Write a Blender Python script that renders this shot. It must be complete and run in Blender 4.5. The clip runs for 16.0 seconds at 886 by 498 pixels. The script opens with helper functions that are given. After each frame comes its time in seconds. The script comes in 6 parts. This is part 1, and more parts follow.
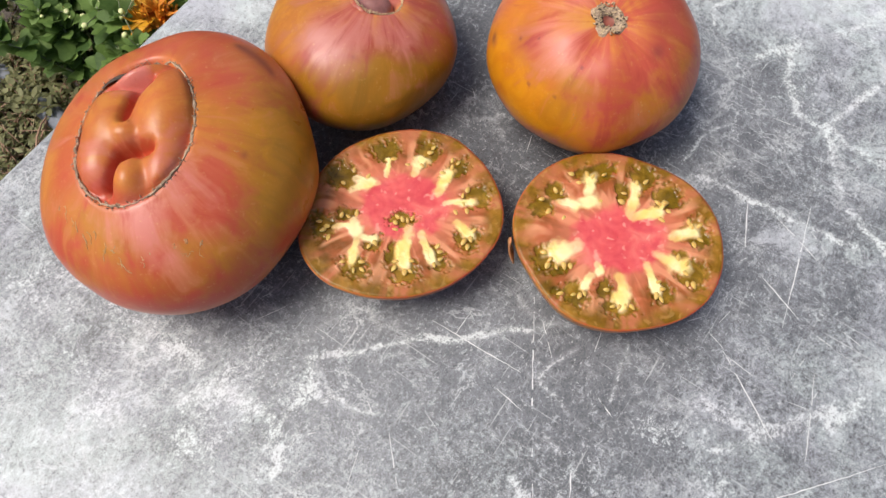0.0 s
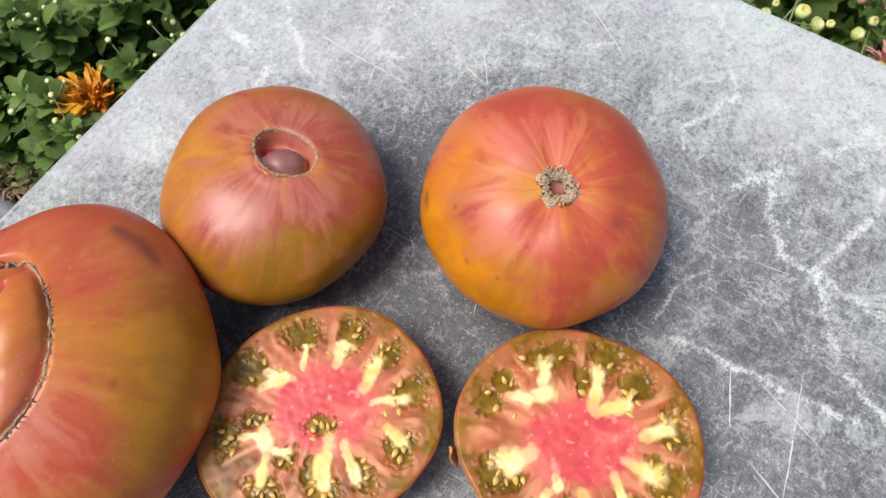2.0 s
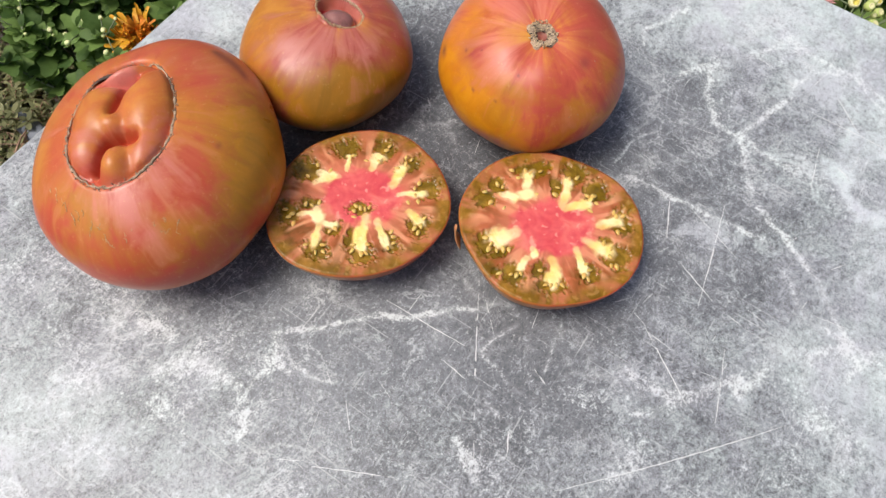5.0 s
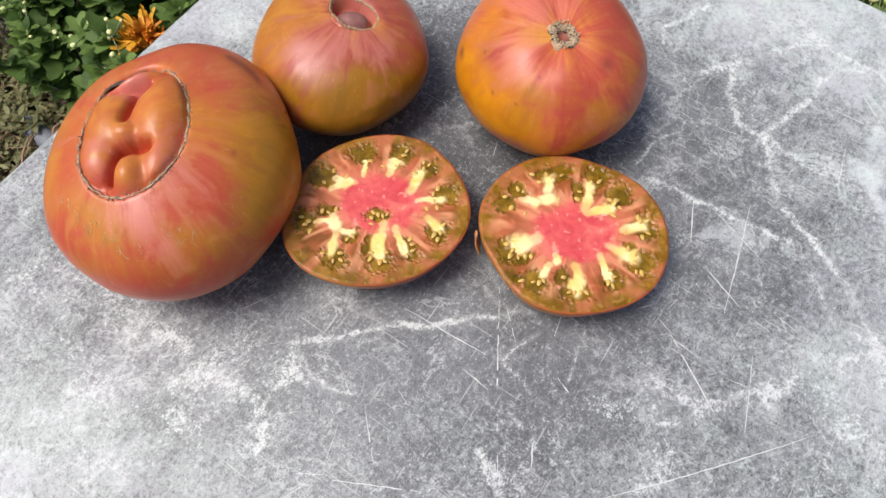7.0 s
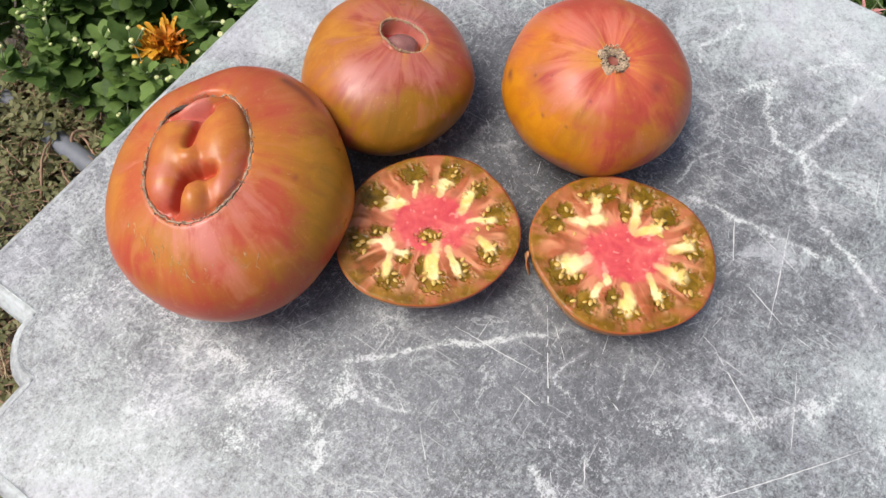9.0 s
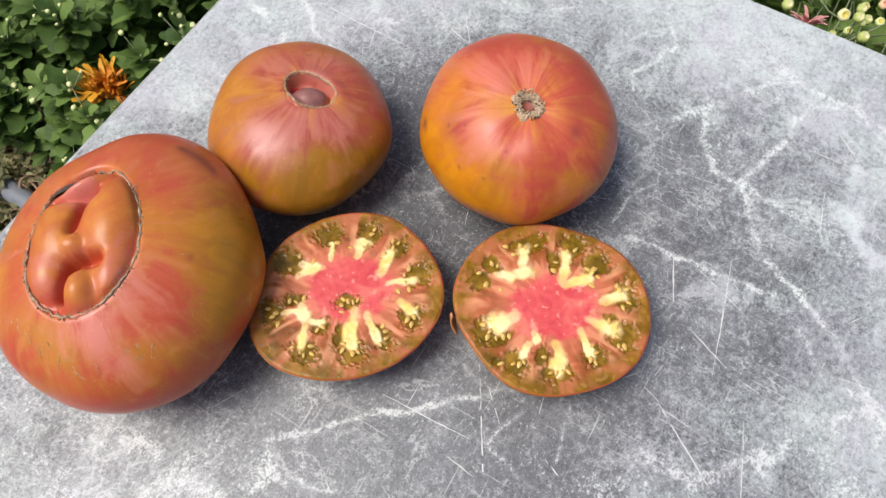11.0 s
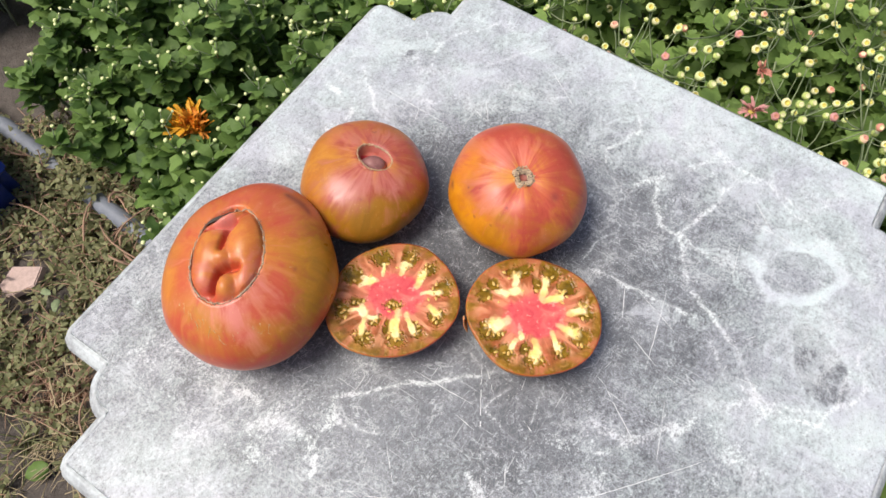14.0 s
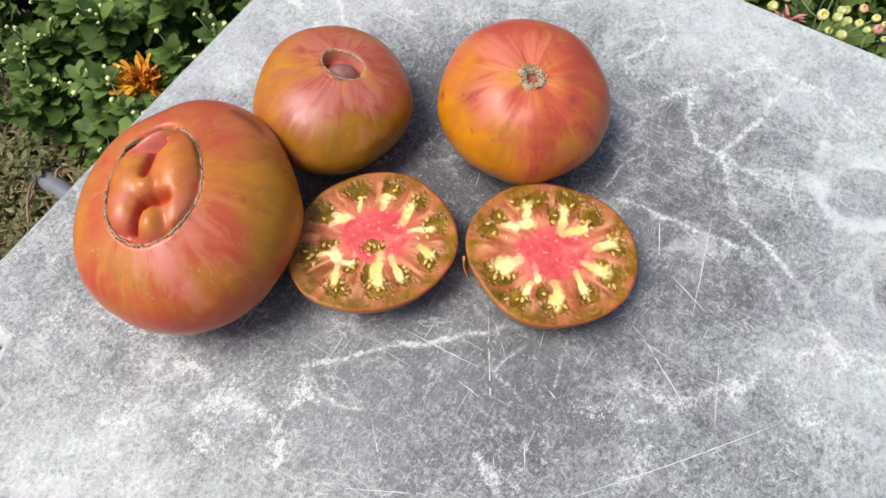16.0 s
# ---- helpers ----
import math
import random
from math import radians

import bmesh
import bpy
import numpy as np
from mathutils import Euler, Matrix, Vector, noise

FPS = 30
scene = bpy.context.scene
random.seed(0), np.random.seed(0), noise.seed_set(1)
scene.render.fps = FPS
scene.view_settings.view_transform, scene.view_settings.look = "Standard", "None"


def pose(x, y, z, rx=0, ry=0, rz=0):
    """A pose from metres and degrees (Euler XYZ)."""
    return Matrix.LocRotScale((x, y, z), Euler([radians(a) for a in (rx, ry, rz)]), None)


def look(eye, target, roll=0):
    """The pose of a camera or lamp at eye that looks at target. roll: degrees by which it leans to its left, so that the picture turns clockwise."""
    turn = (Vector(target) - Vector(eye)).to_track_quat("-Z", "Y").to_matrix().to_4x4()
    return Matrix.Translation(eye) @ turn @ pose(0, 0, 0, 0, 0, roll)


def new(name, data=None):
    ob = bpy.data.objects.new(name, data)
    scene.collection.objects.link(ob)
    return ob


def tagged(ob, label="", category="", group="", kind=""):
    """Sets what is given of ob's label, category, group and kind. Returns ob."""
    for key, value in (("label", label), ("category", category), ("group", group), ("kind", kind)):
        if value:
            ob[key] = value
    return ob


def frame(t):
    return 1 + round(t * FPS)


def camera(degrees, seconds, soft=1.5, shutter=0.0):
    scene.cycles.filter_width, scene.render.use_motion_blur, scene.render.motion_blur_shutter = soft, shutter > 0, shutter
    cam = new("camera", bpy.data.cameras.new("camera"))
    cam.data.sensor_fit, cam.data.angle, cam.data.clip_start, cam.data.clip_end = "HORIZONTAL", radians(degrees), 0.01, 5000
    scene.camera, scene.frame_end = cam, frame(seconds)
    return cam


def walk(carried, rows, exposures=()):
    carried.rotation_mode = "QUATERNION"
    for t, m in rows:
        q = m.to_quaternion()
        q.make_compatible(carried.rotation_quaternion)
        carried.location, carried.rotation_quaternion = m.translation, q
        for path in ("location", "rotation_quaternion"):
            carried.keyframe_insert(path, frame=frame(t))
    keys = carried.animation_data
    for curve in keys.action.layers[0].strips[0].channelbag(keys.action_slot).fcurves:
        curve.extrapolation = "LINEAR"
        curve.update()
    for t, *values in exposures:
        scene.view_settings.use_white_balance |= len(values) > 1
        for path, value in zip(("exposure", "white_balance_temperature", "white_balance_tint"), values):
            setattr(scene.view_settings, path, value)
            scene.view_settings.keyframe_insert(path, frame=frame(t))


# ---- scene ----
cam = camera(65.6, 16.0, soft=1.5)
PATH = [
    (0, (-0.003, 0.022, 0.868), (-0.003, 0.767, -0.988), -1.5),
    (0.5, (-0.02, 0.058, 0.868), (-0.027, 0.803, -0.988), -2.5),
    (1, (-0.029, 0.09, 0.857), (-0.027, 0.843, -0.996), -2.6),
    (1.2, (-0.027, 0.103, 0.854), (-0.020, 0.863, -0.996), -2.4),
    (1.5, (-0.016, 0.116, 0.849), (0.002, 0.882, -0.999), -2.0),
    (1.7, (-0.001, 0.125, 0.843), (0.033, 0.894, -1.002), -1.2),
    (2, (0.026, 0.117, 0.847), (0.07, 0.903, -0.992), -0.5),
    (2.2, (0.039, 0.100, 0.848), (0.095, 0.899, -0.984), 0.4),
    (2.5, (0.038, 0.066, 0.857), (0.104, 0.863, -0.976), 1.3),
    (2.7, (0.028, 0.041, 0.860), (0.095, 0.848, -0.969), 1.6),
    (3, (0.011, 0.011, 0.87), (0.082, 0.823, -0.956), 2.3),
    (3.5, (-0.017, -0.005, 0.888), (0.046, 0.827, -0.929), 2.5),
    (4, (-0.026, -0.002, 0.892), (0.039, 0.835, -0.923), 3.2),
    (4.5, (0.006, -0.012, 0.891), (0.075, 0.823, -0.925), 3.4),
    (4.7, (0.01, -0.017, 0.897), (0.081, 0.812, -0.922), 3.5),
    (6.8, (-0.001, -0.007, 0.895), (0.056, 0.804, -0.932), 2.0),
    (7, (0.001, -0.007, 0.891), (0.06, 0.806, -0.936), 2.2),
    (7.5, (0.005, -0.001, 0.891), (0.067, 0.805, -0.938), 2.6),
    (8, (-0.008, 0.0, 0.896), (0.056, 0.804, -0.934), 2.9),
    (8.5, (-0.017, -0.001, 0.901), (0.05, 0.803, -0.929), 3.1),
    (9, (-0.03, 0.003, 0.902), (0.041, 0.808, -0.927), 3.0),
    (9.5, (-0.031, 0.022, 0.906), (0.045, 0.829, -0.922), 2.4),
    (10, (-0.001, 0.047, 0.892), (0.086, 0.853, -0.936), 1.7),
    (10.2, (0.013, 0.05, 0.892), (0.103, 0.854, -0.937), 1.3),
    (12.3, (0.012, 0.009, 0.905), (0.103, 0.819, -0.921), 0.4),
    (12.5, (0.016, 0.007, 0.903), (0.1, 0.817, -0.924), 0.4),
    (13, (0.007, 0.005, 0.924), (0.07, 0.829, -0.897), 0.0),
    (13.2, (0.003, -0.008, 0.951), (0.048, 0.838, -0.861), -0.8),
    (13.5, (0.001, -0.013, 0.995), (0.042, 0.829, -0.819), -0.4),
    (13.7, (0.003, -0.022, 1.016), (0.042, 0.846, -0.785), -0.4),
    (14, (0.006, -0.027, 1.05), (0.046, 0.837, -0.753), 0.1),
    (14.2, (0.015, -0.029, 1.059), (0.055, 0.865, -0.730), 0.0),
    (14.5, (0.026, -0.024, 1.021), (0.08, 0.85, -0.777), 0.7),
    (14.7, (0.032, -0.021, 0.961), (0.120, 0.858, -0.834), 2.3),
    (15, (0.016, -0.018, 0.928), (0.092, 0.846, -0.874), 1.4),
    (15.5, (0.013, -0.005, 0.918), (0.099, 0.853, -0.887), 1.2),
    (16, (0.002, -0.018, 0.931), (0.08, 0.831, -0.878), 0.2),
]
walk(cam, [(t, look(eye, target, roll)) for t, eye, target, roll in PATH], exposures=[(0, -0.04), (1.5, 0.0), (3, -0.03), (10, -0.02), (13, 0.0), (13.7, 0.10), (14.5, 0.14), (15, 0.05), (16, 0.02)])

# ---- light: a bright overcast sky with a soft high sun ----
SUN_DIR = Vector((-0.46, -0.06, 0.88)).normalized()
world = bpy.data.worlds.new("sky")
scene.world = world
world.use_nodes = True
wn = world.node_tree.nodes
sky = wn.new("ShaderNodeTexSky")
sky.sky_type = "NISHITA"
sky.sun_disc = False
sky.sun_elevation = math.asin(SUN_DIR.z)
sky.sun_rotation = math.atan2(SUN_DIR.x, SUN_DIR.y)
sky.air_density, sky.dust_density, sky.ozone_density = 1.0, 4.0, 0.6
wn["Background"].inputs["Strength"].default_value = 0.097
world.node_tree.links.new(sky.outputs["Color"], wn["Background"].inputs["Color"])
sun_data = bpy.data.lights.new("sun", "SUN")
sun_data.energy, sun_data.angle, sun_data.color = 3.1, radians(28), (1.0, 0.95, 0.88)
sun = new("sun", sun_data)
sun.matrix_world = look(SUN_DIR * 10, (0, 0, 0))

TOP = 0.52          # height of the table top


# ---- material helpers ----
class Mat:
    """A small builder for node materials."""
    def __init__(self, name):
        self.m = bpy.data.materials.new(name)
        self.m.use_nodes = True
        self.t = self.m.node_tree
        self.b = self.t.nodes["Principled BSDF"]

    def node(self, kind, **inputs):
        n = self.t.nodes.new(kind)
        for k, v in inputs.items():
            self.put(n.inputs[k.replace("_", " ")], v)
        return n

    def put(self, socket, v):
        if hasattr(v, "is_output"):
            self.t.links.new(v, socket)
        elif isinstance(v, tuple) and len(v) == 3 and socket.type == "RGBA":
            socket.default_value = (*v, 1)
        else:
            socket.default_value = v

    def obj(self):
        return self.node("ShaderNodeTexCoord").outputs["Object"]

    def attr(self, name, out="Fac"):
        n = self.node("ShaderNodeAttribute")
        n.attribute_name = name
        return n.outputs[out]

    def noise(self, vec, scale, detail=4.0, rough=0.55, dist=0.0):
        return self.node("ShaderNodeTexNoise", Vector=vec, Scale=scale, Detail=detail, Roughness=rough, Distortion=dist).outputs["Fac"]

    def ramp(self, fac, *stops):
        n = self.node("ShaderNodeValToRGB", Fac=fac)
        e = n.color_ramp.elements
        while len(e) < len(stops):
            e.new(0.5)
        for el, (p, c) in zip(e, stops):
            el.position = p
            el.color = (c, c, c, 1) if isinstance(c, (int, float)) else (*c, 1)
        return n.outputs["Color"]

    def mix(self, fac, a, b, mode="MIX"):
        n = self.t.nodes.new("ShaderNodeMix")
        n.data_type, n.blend_type = "RGBA", mode
        self.put(n.inputs[0], fac)
        self.put(n.inputs[6], a)
        self.put(n.inputs[7], b)
        return n.outputs[2]

    def math(self, op, a, b=0.0, clamp=False):
        n = self.t.nodes.new("ShaderNodeMath")
        n.operation, n.use_clamp = op, clamp
        self.put(n.inputs[0], a)
        self.put(n.inputs[1], b)
        return n.outputs[0]

    def bump(self, height, strength=0.3, dist=0.001):
        n = self.node("ShaderNodeBump", Height=height, Strength=strength, Distance=dist)
        self.t.links.new(n.outputs["Normal"], self.b.inputs["Normal"])

    def set(self, **kw):
        for k, v in kw.items():
            self.put(self.b.inputs[k.replace("_", " ")], v)
        return self.m


def stone_material():
    """Worn grey table top: granular mottled grey with ragged pale scuffs, veins and pores."""
    k = Mat("worn grey stone")
    p = k.obj()
    big = k.noise(p, 11.0, 4, 0.6, 0.4)
    ragged = k.noise(p, 55.0, 12, 0.80)
    flake = k.noise(p, 330.0, 8, 0.80)
    grain = k.noise(p, 900.0, 4, 0.75)
    grit = k.noise(p, 1500.0, 2, 0.6)
    wear = k.attr("wear")
    veil_and_shade = k.attr("veil_and_shade")
    fill = k.ramp(veil_and_shade, (0.05, 1.0), (0.50, 0.62))        # chalk fills the grain where it lies thick
    calm = k.math("ADD", 0.5, k.math("MULTIPLY", k.math("SUBTRACT", grain, 0.5), fill))
    tone = k.math("ADD", k.math("MULTIPLY", flake, 0.34), k.math("ADD", k.math("MULTIPLY", grain, 0.34), k.math("MULTIPLY", big, 0.32)))
    tone = k.math("ADD", tone, k.math("MULTIPLY", k.math("SUBTRACT", ragged, 0.5), 0.24))
    # below zero: the damp print and the contact shade painted among the fruit
    tone = k.math("ADD", tone, k.math("MULTIPLY", k.math("MINIMUM", veil_and_shade, 0.0), 0.09))
    base = k.ramp(tone, (0.38, (0.080, 0.082, 0.090)), (0.46, (0.139, 0.146, 0.160)), (0.54, (0.207, 0.217, 0.236)), (0.66, (0.36, 0.383, 0.41)))
    # a thin chalky veil over the handled parts, lowered where contact shade is painted
    stain = k.noise(p, 60.0, 10, 0.74, 0.8)
    v = k.math("ADD", veil_and_shade, k.math("ADD", k.math("MULTIPLY", k.math("SUBTRACT", ragged, 0.5), 1.0), k.math("ADD", k.math("MULTIPLY", k.math("SUBTRACT", flake, 0.5), 1.75), k.math("MULTIPLY", k.math("SUBTRACT", calm, 0.5), 0.7))))
    v = k.math("ADD", v, k.math("MULTIPLY", k.math("SUBTRACT", stain, 0.5), 0.8))
    v = k.ramp(v, (-0.0, 0.0), (0.22, 0.22), (0.55, 0.58), (1.0, 0.95))
    hue = k.ramp(k.noise(p, 19.0, 6, 0.62, 0.9), (0.40, 0.0), (0.60, 1.0))
    col = k.mix(v, base, k.mix(hue, (0.555, 0.575, 0.63), (0.635, 0.715, 0.715)))
    # torn pale films with crisp edges
    torn = k.noise(p, 30.0, 9, 0.66, 1.4)
    f = k.math("ADD", k.attr("film"), k.math("ADD", k.math("MULTIPLY", k.math("SUBTRACT", torn, 0.5), 2.6), k.math("MULTIPLY", k.math("SUBTRACT", flake, 0.5), 0.5)))
    sheet = k.ramp(f, (0.44, 0.0), (0.54, 0.7), (1.0, 1.0))
    col = k.mix(k.math("MULTIPLY", sheet, 0.50), col, k.mix(hue, (0.60, 0.62, 0.67), (0.68, 0.75, 0.75)))
    # long pale veins, unbroken but uneven
    vein_ = k.math("MULTIPLY", k.attr("vein"), k.ramp(k.math("ADD", k.math("MULTIPLY", ragged, 0.6), k.math("MULTIPLY", flake, 0.4)), (0.38, 0.30), (0.58, 1.0)))
    col = k.mix(k.math("MULTIPLY", vein_, 0.58, True), col, k.mix(hue, (0.70, 0.71, 0.74), (0.76, 0.81, 0.81)))
    # ragged white scuffs along the worn veins, crisp at their edges
    s = k.math("ADD", k.math("MULTIPLY", ragged, 0.70), k.math("ADD", k.math("MULTIPLY", flake, 0.85), k.math("MULTIPLY", grain, 0.55)))
    s = k.math("ADD", k.math("SUBTRACT", s, 0.55), k.math("MULTIPLY", wear, 0.40))
    scuff = k.ramp(s, (0.645, 0.0), (0.672, 0.7), (0.72, 1.0))
    col = k.mix(k.math("MULTIPLY", scuff, 0.68), col, k.mix(hue, (0.74, 0.75, 0.77), (0.82, 0.86, 0.85)))
    # ragged hair veins
    for scale, width, amount in ((16.0, 0.010, 0.65), (44.0, 0.014, 0.42), (120.0, 0.020, 0.32)):
        ridge = k.math("ABSOLUTE", k.math("SUBTRACT", k.noise(p, scale, 9, 0.66, 0.3), 0.5))
        gate = k.ramp(k.noise(p, scale * 0.7, 3, 0.6), (0.50, 0.0), (0.60, 1.0))
        col = k.mix(k.math("MULTIPLY", k.math("MULTIPLY", k.ramp(ridge, (0.0, 1.0), (width, 0.0)), gate), amount), col, (0.72, 0.74, 0.76))
    # a network of thin pale cracks, broken up
    bend = k.node("ShaderNodeTexNoise", Vector=p, Scale=24.0, Detail=5.0, Roughness=0.6)
    warp = k.node("ShaderNodeVectorMath", Vector=bend.outputs["Color"])
    warp.operation = "MULTIPLY_ADD"
    warp.inputs[1].default_value = (0.07, 0.07, 0.0)
    k.t.links.new(p, warp.inputs[2])
    for scale, width, amount in ((13.0, 0.014, 0.50), (31.0, 0.018, 0.28)):
        cell = k.node("ShaderNodeTexVoronoi", Vector=warp.outputs[0], Scale=scale)
        cell.feature = "DISTANCE_TO_EDGE"
        near = k.ramp(cell.outputs["Distance"], (0.0, 1.0), (width, 0.55), (width * 3.5, 0.0))
        gate = k.ramp(k.noise(p, scale * 0.9, 3, 0.6), (0.48, 0.0), (0.62, 1.0))
        rough_edge = k.ramp(k.math("ADD", k.math("MULTIPLY", flake, 0.6), k.math("MULTIPLY", grain, 0.4)), (0.40, 0.15), (0.56, 1.0))
        col = k.mix(k.math("MULTIPLY", k.math("MULTIPLY", near, gate), k.math("MULTIPLY", rough_edge, amount)), col, (0.74, 0.76, 0.77))
    pores = k.ramp(k.math("ADD", k.math("MULTIPLY", grain, 0.5), k.math("MULTIPLY", flake, 0.5)), (0.405, 1.0), (0.445, 0.0))
    col = k.mix(k.math("MULTIPLY", k.math("MULTIPLY", pores, fill), 0.72), col, (0.05, 0.05, 0.055))
    chips = k.ramp(k.math("ADD", k.math("MULTIPLY", grit, 0.45), k.math("MULTIPLY", k.noise(p, 420.0, 3, 0.5), 0.55)), (0.58, 0.0), (0.625, 1.0))
    col = k.mix(k.math("MULTIPLY", k.math("MULTIPLY", chips, fill), 0.5), col, (0.74, 0.75, 0.76))
    # thin torn flakes of the chalk and small dark pits, crisp at their edges
    torn2 = k.noise(p, 150.0, 12, 0.86, 0.9)
    lift = k.math("ADD", torn2, k.math("MULTIPLY", veil_and_shade, 0.05))
    col = k.mix(k.math("MULTIPLY", k.ramp(lift, (0.555, 0.0), (0.580, 1.0)), 0.42), col, k.mix(hue, (0.66, 0.68, 0.73), (0.72, 0.79, 0.79)))
    pits = k.noise(p, 260.0, 10, 0.84, 0.6)
    col = k.mix(k.math("MULTIPLY", k.ramp(pits, (0.405, 1.0), (0.425, 0.0)), 0.45), col, (0.10, 0.103, 0.112))
    # hair scratches in two directions
    mp = k.node("ShaderNodeMapping", Vector=p, Rotation=(0, 0, 0.9), Scale=(1.0, 0.03, 1.0))
    h1 = k.noise(mp.outputs[0], 620.0, 2, 0.5)
    mq = k.node("ShaderNodeMapping", Vector=p, Rotation=(0, 0, -0.35), Scale=(0.035, 1.0, 1.0))
    h2 = k.noise(mq.outputs[0], 560.0, 2, 0.5)
    hair = k.math("MAXIMUM", k.ramp(h1, (0.67, 0.0), (0.72, 1.0)), k.ramp(h2, (0.68, 0.0), (0.73, 1.0)))
    col = k.mix(k.math("MULTIPLY", hair, 0.5), col, (0.66, 0.67, 0.68))
    k.bump(k.math("ADD", k.math("MULTIPLY", flake, 0.7), k.math("MULTIPLY", grain, 0.6)), 0.4, 0.0006)
    rough = k.ramp(k.math("ADD", k.math("MULTIPLY", flake, 0.6), k.math("MULTIPLY", scuff, 0.4)), (0.25, 0.34), (0.8, 0.58))
    return k.set(Base_Color=col, Roughness=rough, Specular_IOR_Level=0.5)


def rim_material():
    """Pale chalky moulded edge of the table."""
    k = Mat("pale worn edge")
    p = k.obj()
    n = k.noise(p, 30.0, 6, 0.65, 0.5)
    f = k.noise(p, 260.0, 5, 0.65)
    col = k.ramp(k.math("ADD", k.math("MULTIPLY", n, 0.6), k.math("MULTIPLY", f, 0.4)), (0.33, (0.22, 0.225, 0.24)), (0.46, (0.38, 0.395, 0.41)), (0.60, (0.60, 0.64, 0.65)))
    k.bump(f, 0.3, 0.0005)
    return k.set(Base_Color=col, Roughness=0.55)


def plain(name, color, rough=0.6, var=0.25, scale=120.0, metal=0.0, bump=0.2, sss=0.0):
    """One colour with grain at two scales."""
    k = Mat(name)
    p = k.obj()
    a, b = k.noise(p, scale, 5, 0.6), k.noise(p, scale * 0.13, 3, 0.5)
    f = k.math("ADD", k.math("MULTIPLY", a, 0.6), k.math("MULTIPLY", b, 0.4))
    lo = tuple(c * (1 - var) for c in color)
    hi = tuple(min(1, c * (1 + var)) for c in color)
    col = k.ramp(f, (0.3, lo), (0.7, hi))
    k.bump(a, bump, 0.0006)
    return k.set(Base_Color=col, Roughness=rough, Metallic=metal, Subsurface_Weight=sss, Subsurface_Scale=0.004)


def skin_material(name, base, pink, gold, olive, red, rough=0.3):
    """Tomato skin: salmon ground with streaks from the stem end and patches of gold, olive, red and pink."""
    k = Mat(name)
    p = k.obj()
    polar = k.attr("polar", "Vector")
    streak = k.noise(polar, 2.4, 3, 0.5, 0.3)
    streak2 = k.noise(polar, 5.2, 4, 0.56, 0.6)
    cloud = k.noise(p, 24.0, 5, 0.6, 0.8)
    patch = k.noise(p, 52.0, 4, 0.6, 1.0)
    fleck = k.noise(p, 420.0, 3, 0.6)
    lenticel = k.noise(p, 900.0, 2, 0.5)

    def wild(a, b, c):
        return k.math("ADD", k.math("MULTIPLY", k.math("SUBTRACT", cloud, 0.5), a), k.math("ADD", k.math("MULTIPLY", k.math("SUBTRACT", streak2, 0.5), b), k.math("MULTIPLY", k.math("SUBTRACT", patch, 0.5), c)))

    def mask(name, noise, lo=0.18, hi=0.72):
        return k.ramp(k.math("ADD", k.attr(name), noise), (lo, 0.0), (hi, 1.0))

    def tint(c, *s):
        return tuple(min(1, x * y) for x, y in zip(c, s))

    col = k.mix(k.ramp(streak, (0.36, 0.0), (0.64, 1.0)), base, tint(base, 0.90, 0.68, 0.75))
    col = k.mix(k.math("MULTIPLY", k.ramp(cloud, (0.50, 0.0), (0.66, 1.0)), 0.7), col, gold)
    col = k.mix(k.math("MULTIPLY", k.ramp(streak2, (0.51, 0.0), (0.64, 1.0)), 0.75), col, tint(base, 1.10, 1.42, 1.35))
    away = k.math("SUBTRACT", 1.0, k.attr("rays"))        # the dark streaks fade out towards the stem end
    col = k.mix(k.math("MULTIPLY", k.math("MULTIPLY", k.ramp(streak2, (0.34, 1.0), (0.50, 0.0)), 0.75), away), col, red)
    col = k.mix(mask("warm", wild(1.2, 1.5, 0.8), 0.06, 0.90), col, k.mix(k.ramp(patch, (0.36, 0.0), (0.64, 1.0)), gold, tint(gold, 0.86, 0.70, 0.8)))
    col = k.mix(k.math("MULTIPLY", mask("red", wild(0.9, 1.9, 0.7), 0.06, 0.95), 0.9), col, red)
    col = k.mix(k.math("MULTIPLY", mask("green", wild(1.0, 1.4, 1.1), 0.06, 0.86), 0.92), col, k.mix(k.ramp(streak2, (0.35, 0.0), (0.65, 1.0)), olive, tint(olive, 1.45, 1.25, 1.0)))
    col = k.mix(k.math("MULTIPLY", mask("blush", wild(0.6, 2.0, 0.8), 0.15, 0.85), 0.9), col, pink)
    rays = k.math("MULTIPLY", k.ramp(k.math("ADD", streak, k.math("MULTIPLY", k.math("SUBTRACT", cloud, 0.5), 0.5)), (0.50, 0.0), (0.64, 1.0)), k.attr("rays"))
    col = k.mix(k.math("MULTIPLY", rays, 0.8), col, (0.76, 0.38, 0.06))
    col = k.mix(k.math("MULTIPLY", k.ramp(fleck, (0.62, 0.0), (0.74, 1.0)), 0.22), col, (0.74, 0.44, 0.18))
    col = k.mix(k.math("MULTIPLY", k.ramp(lenticel, (0.70, 0.0), (0.78, 1.0)), 0.14), col, (0.80, 0.55, 0.30))
    col = k.mix(k.attr("spots"), col, (0.18, 0.040, 0.040))
    k.bump(k.math("ADD", k.math("MULTIPLY", fleck, 0.3), k.math("ADD", k.math("MULTIPLY", streak2, 0.3), k.math("MULTIPLY", patch, 1.5))), 0.14, 0.0010)
    r = k.ramp(cloud, (0.3, rough - 0.06), (0.7, rough + 0.12))
    return k.set(Base_Color=col, Roughness=r, Subsurface_Weight=0.06, Subsurface_Scale=0.005, Subsurface_Radius=(1.0, 0.35, 0.15), Specular_IOR_Level=0.40)


